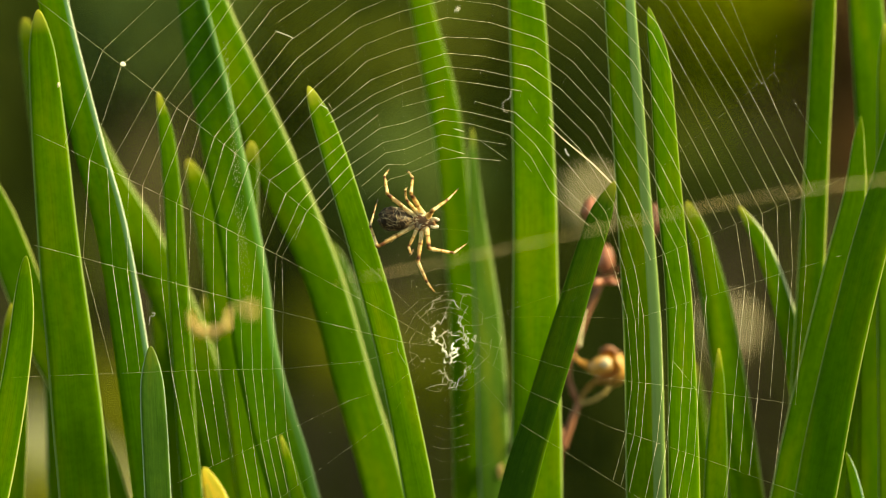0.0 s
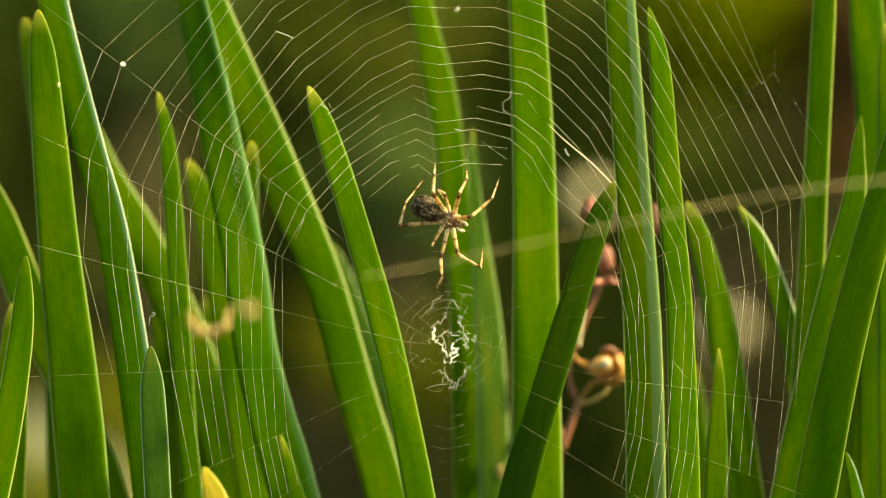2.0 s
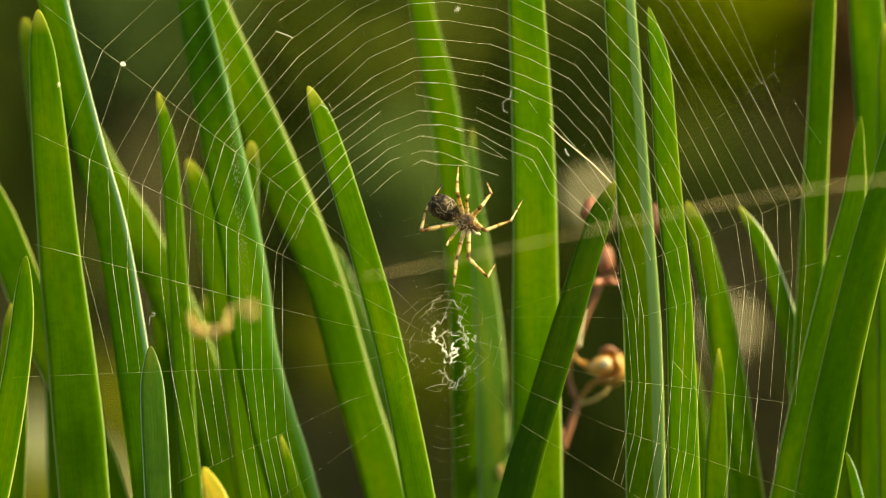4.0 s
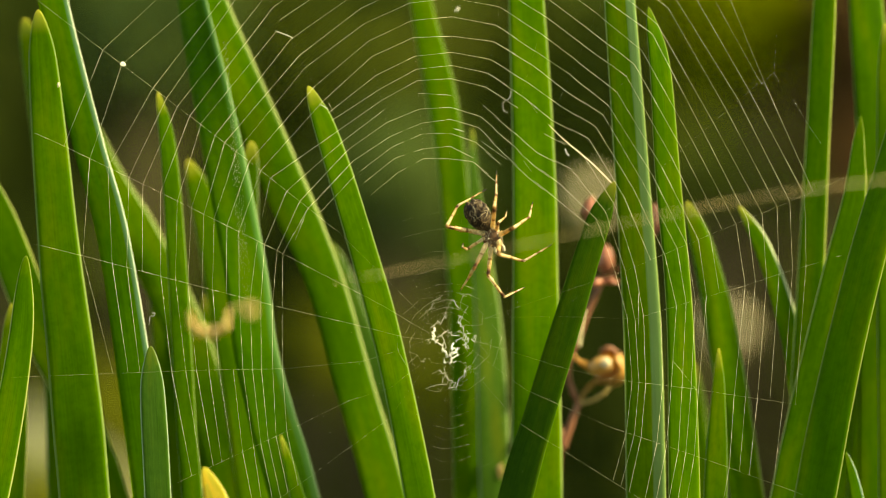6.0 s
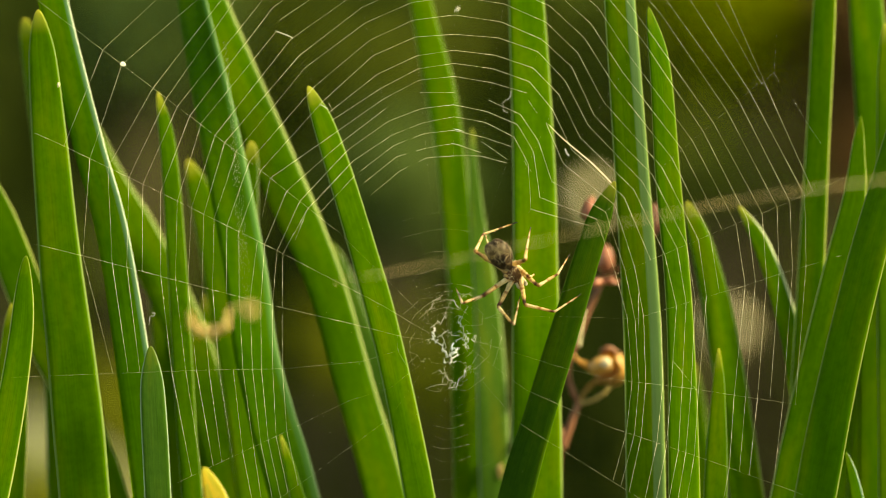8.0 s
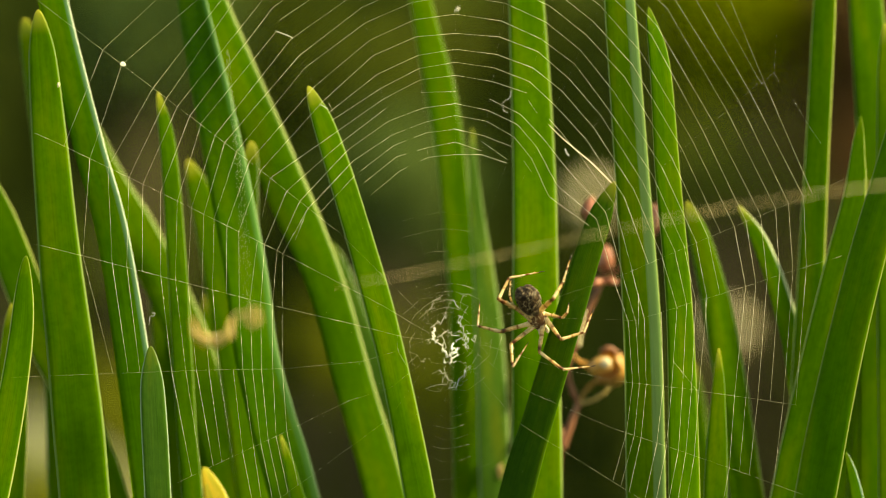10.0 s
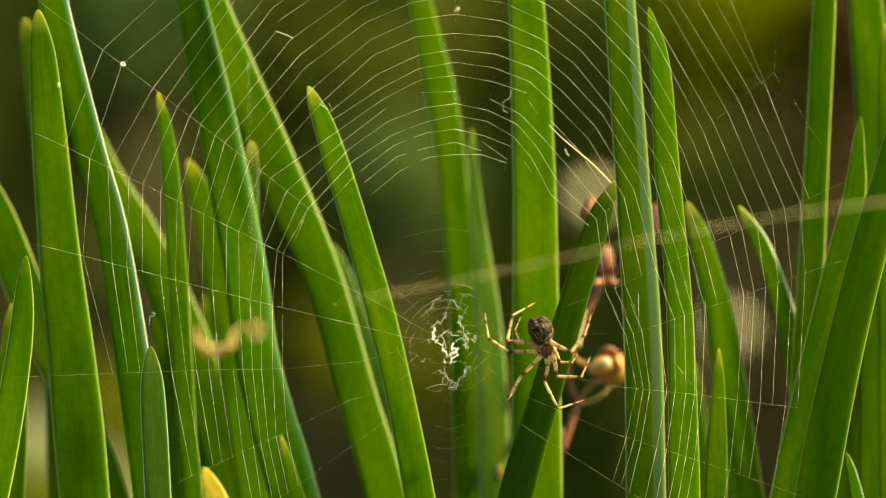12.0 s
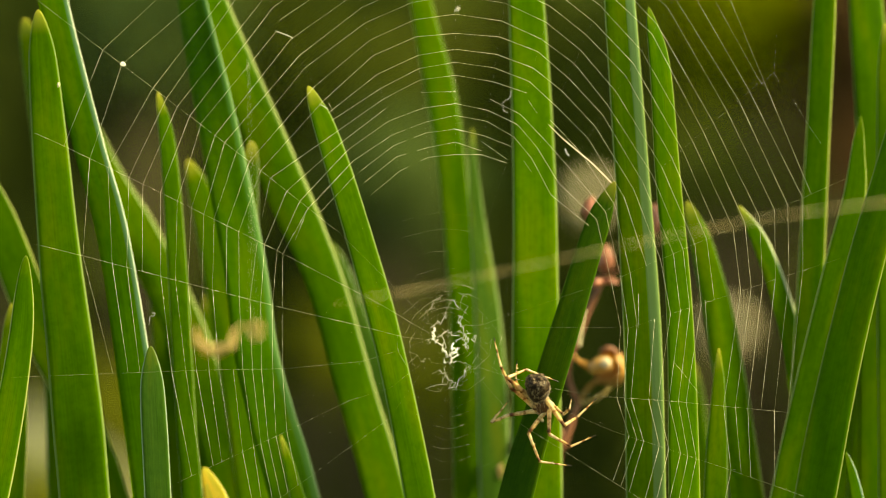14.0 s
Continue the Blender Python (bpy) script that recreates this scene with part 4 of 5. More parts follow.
# ---- dried flower stalk ----
HAIR = plain("pale_cream", (0.75, 0.68, 0.55), 0.5, 3000, 0.15, 0.4)
STEM = plain("dry_stem", (0.30, 0.12, 0.075), 0.6, 1500, 0.35, 0.25)
HUSK = plain("dry_husk", (0.6, 0.33, 0.1), 0.45, 900, 0.45, 0.5)
BUD = plain("pink_bud", (0.44, 0.17, 0.12), 0.32, 700, 0.5, 0.3)
SEED = plain("seed", (0.72, 0.4, 0.13), 0.12, 1500, 0.25, 0.3, 0.05, 0.8)
PALE = plain("pale_petal", (0.85, 0.76, 0.52), 0.5, 900, 0.15, 0.25)
TAN = plain("dry_petal", (0.64, 0.46, 0.2), 0.6, 1100, 0.65, 0.5)


def star(bm, centre, radius, count, droop, seed):
    """A whorl of narrow pointed sepals."""
    rng = random.Random(seed)
    c = Vector(centre)
    for i in range(count):
        a = 6.283 * i / count + rng.uniform(-0.2, 0.2)
        way = Vector((math.cos(a), math.sin(a) * 0.8, droop + rng.uniform(-0.3, 0.3))).normalized()
        mid = c + way * radius * 0.55 + Vector((0, 0, 0.12 * radius))
        tube(bm, [c, mid, c + way * radius], [radius * 0.16, radius * 0.2, radius * 0.03], 6)


def flower_stalk():
    y = 0.028
    stalk = tagged(new("flower_stalk"), "dried reddish flower stalk with buds and an open seed pod", "flower stalk")

    def twig(name, points, radii, material, label=""):
        bm = bmesh.new()
        line = list(spline([(x / 1000, y + d / 1000, z / 1000) for x, d, z in points], 7))
        a, b = radii
        tube(bm, line, [(a + (b - a) * i / (len(line) - 1)) / 1000 * (1 + 0.12 * noise.noise(Vector(p) * 900)) for i, p in enumerate(line)], 8)
        return part(name, bm, material, stalk, label)

    twig("stem", [(15, 0, -4), (17, 0, 90), (21.6, 0, 205), (22.8, 0, 212), (24.6, 0, 217.5), (25.9, 0, 220.6)], (1.0, 0.62), STEM)
    twig("branch", [(25.9, 0, 220.5), (24.6, 0, 223.2), (23.8, 0, 226.6), (24.2, 0, 229.4), (25.4, 0, 232.0), (26.6, 0, 235.4), (28.2, 0, 239.4), (30.1, 0, 243.6)], (0.5, 0.6), STEM)
    twig("branch", [(25.9, 0, 220.6), (28.4, -0.6, 221.2), (30.6, -1, 222.6), (32.2, -0.6, 224.4)], (0.4, 0.3), TAN, "pale dry side branch")
    twig("branch", [(26.0, 0.4, 220.8), (27.2, 1, 222.8), (29.0, 1.4, 224.6), (31.4, 1.6, 225.8)], (0.3, 0.4), HUSK, "papery husk strip")
    twig("branch", [(30.3, 0, 243.8), (30.0, 0, 250.0), (28.6, 0, 254.0), (27.9, 0, 256.4)], (0.3, 0.3), STEM)
    twig("branch", [(30.4, 0, 243.8), (35.6, 0, 248.0), (40.4, 0, 253.1)], (0.3, 0.3), STEM)
    twig("pod_stalk", [(24.4, 0, 230.4), (26.0, -0.4, 228.6), (28.0, -0.6, 227.8)], (0.25, 0.6), HUSK)
    twig("dry_shred", [(25.8, -2, 231.6), (26.3, -2, 235.6), (26.9, -2, 238.4)], (0.32, 0.2), PALE, "pale shred of dry husk")
    # upper bud on its calyx
    bm = bmesh.new()
    star(bm, (0.0304, y, 0.2438), 0.0034, 6, -0.1, 3)
    part("calyx", bm, BUD, stalk, "small pink pointed calyx")
    for x, z, length, girth, lean, label in ((31.0, 248.2, 2.6, 1.65, -86, "closed pink oval bud"), (27.9, 257.8, 2.2, 1.3, -76, "closed pink oval bud"), (40.4, 255.8, 3.0, 1.1, -88, "slim reddish bud")):
        bm = bmesh.new()
        ball(bm, (0, 0, 0), (length / 1000, girth / 1000, girth / 1000), 12, 16, lambda u: 1 - 0.25 * u)
        for v in bm.verts:                               # faint ribs
            v.co.yz *= 1 + 0.05 * math.cos(5 * math.atan2(v.co.z, v.co.y))
        b = part("bud", bm, BUD, stalk, label)
        b.matrix_basis = pose(x / 1000, y, z / 1000, 0, lean, 0)
    # open pod: a thin papery cup with a torn, rolled rim
    bm = bmesh.new()
    mouth = Vector((-0.78, -0.52, 0.34)).normalized()
    side = mouth.cross(Vector((0, 0, 1))).normalized()
    up = side.cross(mouth)
    centre = Vector((0.0323, y + 0.001, 0.2272))
    shells = []
    for skin in (1.0, 0.92):
        rows = []
        for i in range(12):
            row = []
            for j in range(28):
                b = 6.283 * j / 28
                a = (0.10 + 0.172 * i) * (1 + (0.09 * math.sin(3 * b + 0.6) + 0.05 * math.sin(7 * b + 1)) * i / 11)
                d = -mouth * math.cos(a) + (side * math.cos(b) + up * math.sin(b)) * math.sin(a)
                d *= 1 + 0.08 * noise.noise(d * 2.6) + (0.10 if i > 9 else 0)
                row.append(bm.verts.new(centre + d * 0.0034 * skin))
            rows.append(row)
        for p, q in zip(rows, rows[1:]):
            for j in range(28):
                bm.faces.new((p[j], p[(j + 1) % 28], q[(j + 1) % 28], q[j]))
        bm.faces.new(rows[0])
        shells.append(rows[-1])
    for j in range(28):
        bm.faces.new((shells[0][j], shells[0][(j + 1) % 28], shells[1][(j + 1) % 28], shells[1][j]))
    bmesh.ops.recalc_face_normals(bm, faces=bm.faces)
    pod = part("seed_pod", bm, HUSK, stalk, "open dry brown papery seed pod")
    bm = bmesh.new()
    ball(bm, (0, 0, 0), (0.0025, 0.0017, 0.0017), 14, 18, lambda u: 1 + 0.2 * u)
    sd = part("seed", bm, SEED, pod, "glossy amber seed")
    sd.matrix_basis = pose(0.0299, y - 0.0012, 0.2278, 0, -14, 0)
    # the seed's highlight, added as a small cream ball
    bm = bmesh.new()
    ball(bm, (0.0308, y - 0.0026, 0.2284), (0.00105, 0.0006, 0.0010), 10, 12)
    part("seed", bm, HAIR, pod, "cream white seed end")
    bm = bmesh.new()
    tube(bm, list(spline([(0.0301, y - 0.001, 0.2304), (0.0312, y - 0.0016, 0.2312), (0.0326, y - 0.0012, 0.2306), (0.0334, y - 0.0004, 0.2292)], 5)), [0.0005] * 16, 7)
    part("sepal", bm, STEM, pod, "dark rolled rim of the husk")
    return stalk


flower_stalk()


def dried_petal():
    """A curled dry petal that dangles on a silk line, nearer than the leaves."""
    ob = tagged(new("dried_petal"), "curled tan dried petal dangling on silk", "dry petal")
    bm = bmesh.new()
    line = list(spline([(-0.0044, 0, 0.0012), (-0.0038, 0.0006, -0.0012), (-0.0014, 0, -0.0022), (0.0012, -0.0006, -0.0010), (0.0018, 0, 0.0016), (0.0042, 0, 0.0022)], 7))
    tube(bm, line, [(0.00022 + 0.0006 * math.sin(math.pi * min(1, i / 27)) ** 0.8) * (1 + 0.35 * math.sin(i * 1.3)) for i in range(len(line))], 8)
    part("petal", bm, TAN, ob)
    bm = bmesh.new()
    ring = [(0.0049 + 0.0010 * math.cos(a), 0, 0.0014 + 0.0012 * math.sin(a)) for a in (0.6 * j for j in range(11))]
    tube(bm, ring, 0.0004, 6)
    part("curl", bm, TAN, ob)
    bm = bmesh.new()
    tube(bm, [(0.0044, 0, 0.0022), (0.002, 0.012, 0.020), (-0.002, 0.028, 0.046)], 0.000015, 4)
    part("thread", bm, SILK, ob)
    return ob


PETAL = dried_petal()


def blemish(x, y, z, size, material, label):
    """A dry speck stuck to a leaf; millimetres."""
    bm = bmesh.new()
    ball(bm, (0, 0, 0), (size[0] / 1000, 0.00015, size[1] / 1000), 6, 9)
    for v in bm.verts:
        v.co += v.co * 0.35 * noise.noise(v.co * 2600 + Vector((x, 0, z)))
    ob = new("dry_speck", mesh_of("dry_speck", bm, material))
    ob.matrix_basis = pose(x / 1000, y / 1000, z / 1000)
    return tagged(ob, label, "dry speck", "specks on the leaves")


blemish(-68.9, 4.6, 279.4, (0.25, 0.45), PALE, "pale dry speck on a leaf's margin")
blemish(10.9, 27.6, 207.7, (0.6, 1.6), TAN, "tan withered speck on a silvery leaf")


# ---- far pale balls for glints, stone ----
# Pale balls on stems, added in place of out-of-focus glints.
def seed_head(x, y, z, size, label):
    ob = tagged(new("seed_head"), label, "seed head", "pale seed heads")
    bm = bmesh.new()
    tube(bm, list(spline([(x - 0.02, y + 0.01, -0.005), (x - 0.012, y, z * 0.6), (x, y, z)], 6)), 0.0005, 6)
    part("stem", bm, HEDGE["olive"], ob)
    bm = bmesh.new()
    ball(bm, (x, y, z), (size, size, size), 9, 12)
    for v in bm.verts:
        v.co += (v.co - Vector((x, y, z))) * 0.2 * noise.noise(v.co * 300)
    part("head", bm, PALE, ob)
    return ob


seed_head(0.0700, 0.62, 0.2740, 0.0072, "round pale dried seed head far behind the leaves")
seed_head(0.1405, 0.66, 0.2106, 0.0068, "large round pale dried seed head far behind the leaves")


def stone(x, y, size, seed, label):
    bm = bmesh.new()
    bmesh.ops.create_icosphere(bm, subdivisions=3, radius=1)
    for v in bm.verts:
        d = 1 + 0.22 * noise.noise(v.co * 1.4 + Vector((seed, 0, 0))) + 0.05 * noise.noise(v.co * 5)
        v.co = Vector((v.co.x * size[0], v.co.y * size[1], v.co.z * size[2])) * d
    ob = new("stone", mesh_of("stone", bm, STONE))
    ob.matrix_basis = pose(x, y, size[2] * 0.8)
    return tagged(ob, label, "stone")


STONE = plain("stone", (0.085, 0.09, 0.05), 0.85, 40, 0.35)
stone(-0.245, 0.85, (0.07, 0.07, 0.083), 4, "pale rounded garden stone on the soil")

# ---- spider ----
NET = plain("spider_netting", (0.34, 0.28, 0.2), 0.5, 2500, 0.4, 0.25)
CARAPACE = plain("spider_carapace", (0.12, 0.055, 0.025), 0.5, 1300, 0.9, 0.2, 0.6, 0.3)
COXA = plain("spider_hip", (0.75, 0.52, 0.28), 0.35, 2500, 0.35, 0.45)


def abdomen_material():
    m, n, l, bsdf, out = nodes_of("spider_abdomen")
    tc = n.new("ShaderNodeTexCoord")
    warp = noise_node(n, l, 900, 3, tc.outputs["Object"])
    lines = noise_node(n, l, 700, 3, tc.outputs["Object"], 0.5)
    dark, tan = (0.010, 0.006, 0.004), (0.22, 0.17, 0.11)
    r = ramp(n, [(0.40, dark), (0.488, (0.03, 0.016, 0.008)), (0.505, tan), (0.519, (0.03, 0.016, 0.008)), (0.58, dark), (0.72, (0.12, 0.085, 0.05))])
    l.new(lines.outputs["Fac"], r.inputs["Fac"])
    l.new(r.outputs["Color"], bsdf.inputs["Base Color"])
    bsdf.inputs["Roughness"].default_value = 0.55
    bsdf.inputs["Specular IOR Level"].default_value = 0.15
    b = n.new("ShaderNodeBump")
    b.inputs["Strength"].default_value, b.inputs["Distance"].default_value = 0.6, 0.0002
    l.new(warp.outputs["Fac"], b.inputs["Height"])
    l.new(b.outputs["Normal"], bsdf.inputs["Normal"])
    return m


def leg_material(name, reach):
    """Straw-coloured with brown rings towards each joint; the leg piece runs from 0 to reach along z."""
    m, n, l, bsdf, out = nodes_of(name)
    tc = n.new("ShaderNodeTexCoord")
    sep = n.new("ShaderNodeSeparateXYZ")
    l.new(tc.outputs["Object"], sep.inputs[0])
    k = n.new("ShaderNodeMath")
    k.operation = "DIVIDE"
    k.inputs[1].default_value = reach
    l.new(sep.outputs["Z"], k.inputs[0])
    straw, brown = (0.88, 0.75, 0.5), (0.18, 0.06, 0.015)
    bands = [(0.0, straw), (0.34, (0.8, 0.62, 0.36)), (0.42, straw), (0.47, brown), (0.55, (0.3, 0.13, 0.03)), (0.6, straw), (0.78, (0.6, 0.34, 0.1)), (0.86, (0.02, 0.01, 0.006)), (1.0, (0.012, 0.006, 0.004))]
    r = ramp(n, bands) if name == "spider_foot" else ramp(n, [(0.0, (0.4, 0.22, 0.07)), (0.12, straw), (0.42, (0.78, 0.62, 0.34)), (0.47, (0.3, 0.14, 0.035)), (0.54, (0.76, 0.58, 0.3)), (0.76, (0.72, 0.5, 0.24)), (0.86, brown), (0.93, (0.08, 0.028, 0.008)), (1.0, (0.45, 0.22, 0.07))])
    l.new(k.outputs[0], r.inputs["Fac"])
    grain = noise_node(n, l, 3000, 3, tc.outputs["Object"])
    g = ramp(n, [(0.36, (0.6, 0.48, 0.38)), (0.6, (1, 1, 1))])
    l.new(grain.outputs["Fac"], g.inputs["Fac"])
    c = mixed(n, l, r.outputs["Color"], g.outputs["Color"], 1.0, "MULTIPLY")
    l.new(c, bsdf.inputs["Base Color"])
    bsdf.inputs["Roughness"].default_value = 0.35
    t = n.new("ShaderNodeBsdfTranslucent")
    l.new(c, t.inputs["Color"])
    x = n.new("ShaderNodeMixShader")
    x.inputs[0].default_value = 0.5
    l.new(bsdf.outputs[0], x.inputs[1])
    l.new(t.outputs[0], x.inputs[2])
    l.new(x.outputs[0], out.inputs["Surface"])
    return m


# leg lengths in millimetres: thigh, shin, foot
LEGS = {"A": (7.4, 4.6, 6.6), "B": (6.2, 4.0, 5.0), "C": (3.6, 2.0, 2.6), "D": (5.2, 4.4, 5.0),
        "E": (5.6, 5.4, 6.0), "F": (5.6, 4.8, 5.4), "G": (6.0, 4.2, 5.4), "H": (3.8, 2.2, 3.4)}
HIPS = {"A": (-1.3, -0.9), "B": (-1.2, 0.9), "C": (-0.5, 1.2), "D": (0.4, 1.2), "E": (1.1, 0.8), "F": (1.1, -0.8), "G": (0.4, -1.2), "H": (-0.5, -1.2)}
STRAW = {}


def leg_piece(name, reach, r0, r1, parent, seed):
    """One rigid piece of a leg from its joint at 0 along z, with fine spines."""
    rng = random.Random(seed)
    bm = bmesh.new()
    n = 26
    swell = [1.12 if f < 0.06 else 1.1 if 0.84 < f < 0.92 else 0.9 if f > 0.98 else 1.0 + 0.06 * math.sin(f * 13) for f in (i / (n - 1) for i in range(n))]
    tube(bm, [(0, 0, reach * i / (n - 1)) for i in range(n)], [(r0 + (r1 - r0) * i / (n - 1)) * swell[i] for i in range(n)], 9)
    skin = list(bm.faces)
    for f in rng.sample(skin[36:9 * (n - 2)], 10):       # fine spines grow out of the skin
        tip = f.calc_center_median()
        tip += Vector((tip.x, tip.y, 0)).normalized() * rng.uniform(0.0001, 0.0003) + Vector((0, 0, 0.00022))
        top = bm.verts.new(tip)
        rim = list(f.verts)
        for a, b in zip(rim, rim[1:] + rim[:1]):
            bm.faces.new((a, b, top))
        bm.faces.remove(f)
    key = (name == "foot", round(reach * 2500) / 2500)
    if key not in STRAW:
        STRAW[key] = leg_material("spider_foot" if key[0] else "spider_leg", key[1])
    return part(name, bm, STRAW[key], parent)


def girth(u):
    """How full the abdomen is along its length: blunt behind, narrow towards the chest."""
    return 1.03 - 0.22 * u + 0.34 * u ** 4 if u < 0 else 1.03 - 0.4 * u


def spider():
    body = tagged(new("spider"), "small brown orb-weaver spider with straw-coloured banded legs", "spider")
    bm = bmesh.new()
    ball(bm, (0.0002, 0, 0), (0.0024, 0.0011, 0.0018), 12, 18, lambda u: 1 - 0.28 * u if u > 0 else 1 - 0.1 * u * u)
    part("cephalothorax", bm, CARAPACE, body, "brown hairy head and chest")
    bm = bmesh.new()
    rng = random.Random(6)
    for i in range(260):                                 # pale down on the chest, combed backwards
        a, u = rng.uniform(0, 6.28), rng.uniform(-0.9, 0.9)
        g = math.sqrt(1 - u * u) * 0.97
        p = Vector((0.0002 + 0.0023 * u, 0.0011 * g * math.cos(a), 0.0017 * g * math.sin(a)))
        q = p + Vector((rng.uniform(-0.0007, -0.0002), 0.00022 * math.cos(a), 0.00022 * math.sin(a) + rng.uniform(-0.0002, 0.0002)))
        tube(bm, [p, q], [0.00004, 0.000012], 3)
    part("down", bm, HAIR, body, "pale short hairs")["kind"] = "stuff"
    bm = bmesh.new()
    ball(bm, (0, 0, 0), (0.0032, 0.0019, 0.00195), 20, 28, girth)
    rng = random.Random(2)
    for v in bm.verts:
        v.co *= 1 + 0.2 * noise.noise(v.co * 620) + 0.07 * noise.noise(v.co * 2300)
    for i in range(9):                                   # low humps round the rear rim
        a = 2.1 + 2.1 * i / 8
        ball(bm, (0.0028 * math.cos(a), -0.0005, 0.0020 * math.sin(a)), (0.0009 if i % 2 else 0.0005, 0.0005, 0.0005), 6, 8)
    for i in range(260):                                 # short hairs
        u = Vector((rng.gauss(0, 1), rng.gauss(0, 1), rng.gauss(0, 1))).normalized()
        p = Vector((u.x * 0.0030, u.y * 0.0020, u.z * 0.0022))
        tube(bm, [p, p + (u + Vector((-0.6, 0, 0))) * 0.0004], [0.000025, 0.000006], 3)
    ab = part("abdomen", bm, abdomen_material(), body, "dark brown abdomen with a pale netted pattern")
    bm = bmesh.new()
    for i in range(36):                                  # pale curled strands netted over the skin
        x, a = 0.85 - 1.6 * rng.random() ** 1.4, rng.uniform(0, 6.28)
        heading, line = rng.uniform(0, 6.28), []
        for k in range(8):
            heading += rng.gauss(0.25, 0.5)
            x = max(-0.96, min(0.95, x + 0.1 * math.cos(heading)))
            a += 0.16 * math.sin(heading)
            r = math.sqrt(1 - x * x) * girth(x) * 1.05
            line.append((0.0032 * x, 0.0019 * r * math.cos(a), 0.00195 * r * math.sin(a)))
        tube(bm, line, [0.00003] + [rng.uniform(0.00003, 0.00006)] * 6 + [0.00001], 4)
    part("netting", bm, NET, ab, "grey-tan curled hairs")["kind"] = "stuff"
    ab.matrix_basis = pose(-0.0040, -0.0004, 0)
    for s in (1, -1):
        bm = bmesh.new()
        tube(bm, list(spline([(0.0018, -0.0003, 0.0006 * s), (0.0025, -0.0009, 0.0008 * s), (0.0029, -0.0008, 0.0006 * s)], 4)), 0.00026, 7)
        ball(bm, (0.0029, -0.0008, 0.0006 * s), (0.00038, 0.00032, 0.00032), 7, 9)
        part("pedipalp", bm, HAIR, body, "pale feeler beside the mouth")
        bm = bmesh.new()
        ball(bm, (0.0023, 0.0003, 0.0005 * s), (0.0008, 0.0006, 0.0005), 7, 9)
        part("jaw", bm, CARAPACE, body)
    legs = {}
    for i, (k, (a, b, c)) in enumerate(LEGS.items()):
        fat = 1.12 if k not in "CH" else 0.85
        bm = bmesh.new()
        hx, hz = HIPS[k]
        ball(bm, (hx / 1000 * 0.92, -0.0002, hz / 1000 * 0.9), (0.0006, 0.0006, 0.0006), 8, 10)
        part("hip", bm, COXA, body, "pale swollen leg joint")
        thigh = leg_piece("leg", a / 1000, 0.00042 * fat, 0.00027 * fat, body, i)
        shin = leg_piece("shin", b / 1000, 0.00027 * fat, 0.00018 * fat, thigh, i + 20)
        foot = leg_piece("foot", c / 1000, 0.00018 * fat, 0.00006 * fat, thigh, i + 40)
        legs[k] = (thigh, shin, foot)
    return body, legs


SPIDER, SPIDER_LEGS = spider()

# The spider's steps, in millimetres on the web's sheet (x to the right of its middle, z over the middle of the view):
# seconds, chest, abdomen, then for each leg A to H its knee, its ankle and its toe.
STEPS = []


def step(t, chest, abdomen, **legs):
    STEPS.append((t, chest, abdomen, legs))


step(0, (-3.9, 4.8), (-9.2, 5.3),
     A=(-11.9, 0.1, -12.8, 4.1, -11.6, 8.9),
     B=(-10.1, 9.9, -10.3, 12.9, -9.6, 14.3),
     C=(-6.7, 9.1, -6.6, 10.3, -6.2, 10.9),
     D=(-5.6, 9.6, -5.3, 12.6, -6.4, 14.1),
     E=(-1.9, 6.6, 0.8, 8.6, 2.8, 10.8),
     F=(-2.4, 0.1, 1.9, -0.7, 4.4, 1.1),
     G=(-4.4, -2.4, -2.7, -5.9, -1.4, -7.7),
     H=(-6.4, -0.6, -5.6, -0.9, -5.1, 0.1))
step(0.5, (-3.2, 6.3), (-7.9, 9.6),
     A=(-11.2, 6.9, -9.4, 9.6, -4.2, 14.1),
     B=(-7.2, 11.6, -7.3, 14.6, -7.0, 15.7),
     C=(-4.9, 11.9, -4.7, 12.5, -4.2, 11.6),
     D=(-3.4, 11.1, -1.4, 14.1, 0.0, 16.0),
     E=(-1.4, 7.3, 1.9, 9.1, 3.7, 11.1),
     F=(-2.7, 0.6, 2.4, -1.4, 4.4, 1.6),
     G=(-5.2, -1.4, -4.2, -5.9, -1.9, -7.2),
     H=(-7.2, 1.9, -6.2, 1.1, -4.9, 1.1))
step(1, (-2.9, 6.9), (-9.4, 8.4),
     A=(-10.4, 2.6, -9.9, 5.6, -8.2, 11.1),
     B=(-10.2, 10.6, -10.3, 14.4, -8.7, 15.7),
     C=(-6.9, 11.6, -5.9, 11.8, -4.9, 10.6),
     D=(-4.6, 12.1, -3.2, 14.3, -0.8, 15.2),
     E=(-1.4, 8.9, 1.6, 10.1, 3.1, 11.1),
     F=(-2.4, 2.3, 2.3, 0.1, 6.6, 0.1),
     G=(-3.7, 0.6, -2.7, -2.9, -1.8, -6.9),
     H=(-5.6, 1.6, -4.6, 0.9, -3.4, 1.1))
step(1.5, (-1.6, 5.1), (-6.2, 6.4),
     A=(-8.1, -0.4, -9.2, 3.1, -7.6, 7.1),
     B=(-5.7, 11.9, -6.2, 14.1, -6.1, 16.5),
     C=(-1.6, 10.1, -1.9, 10.3, -1.6, 8.6),
     D=(-0.4, 9.6, 0.1, 12.1, -1.1, 14.2),
     E=(1.6, 6.6, 5.1, 9.1, 6.6, 13.6),
     F=(0.4, -0.4, 5.6, -2.7, 7.0, 0.1),
     G=(-1.6, -1.9, -1.3, -4.9, -1.1, -7.7),
     H=(-3.6, 1.1, -3.4, 0.9, -2.9, 2.1))
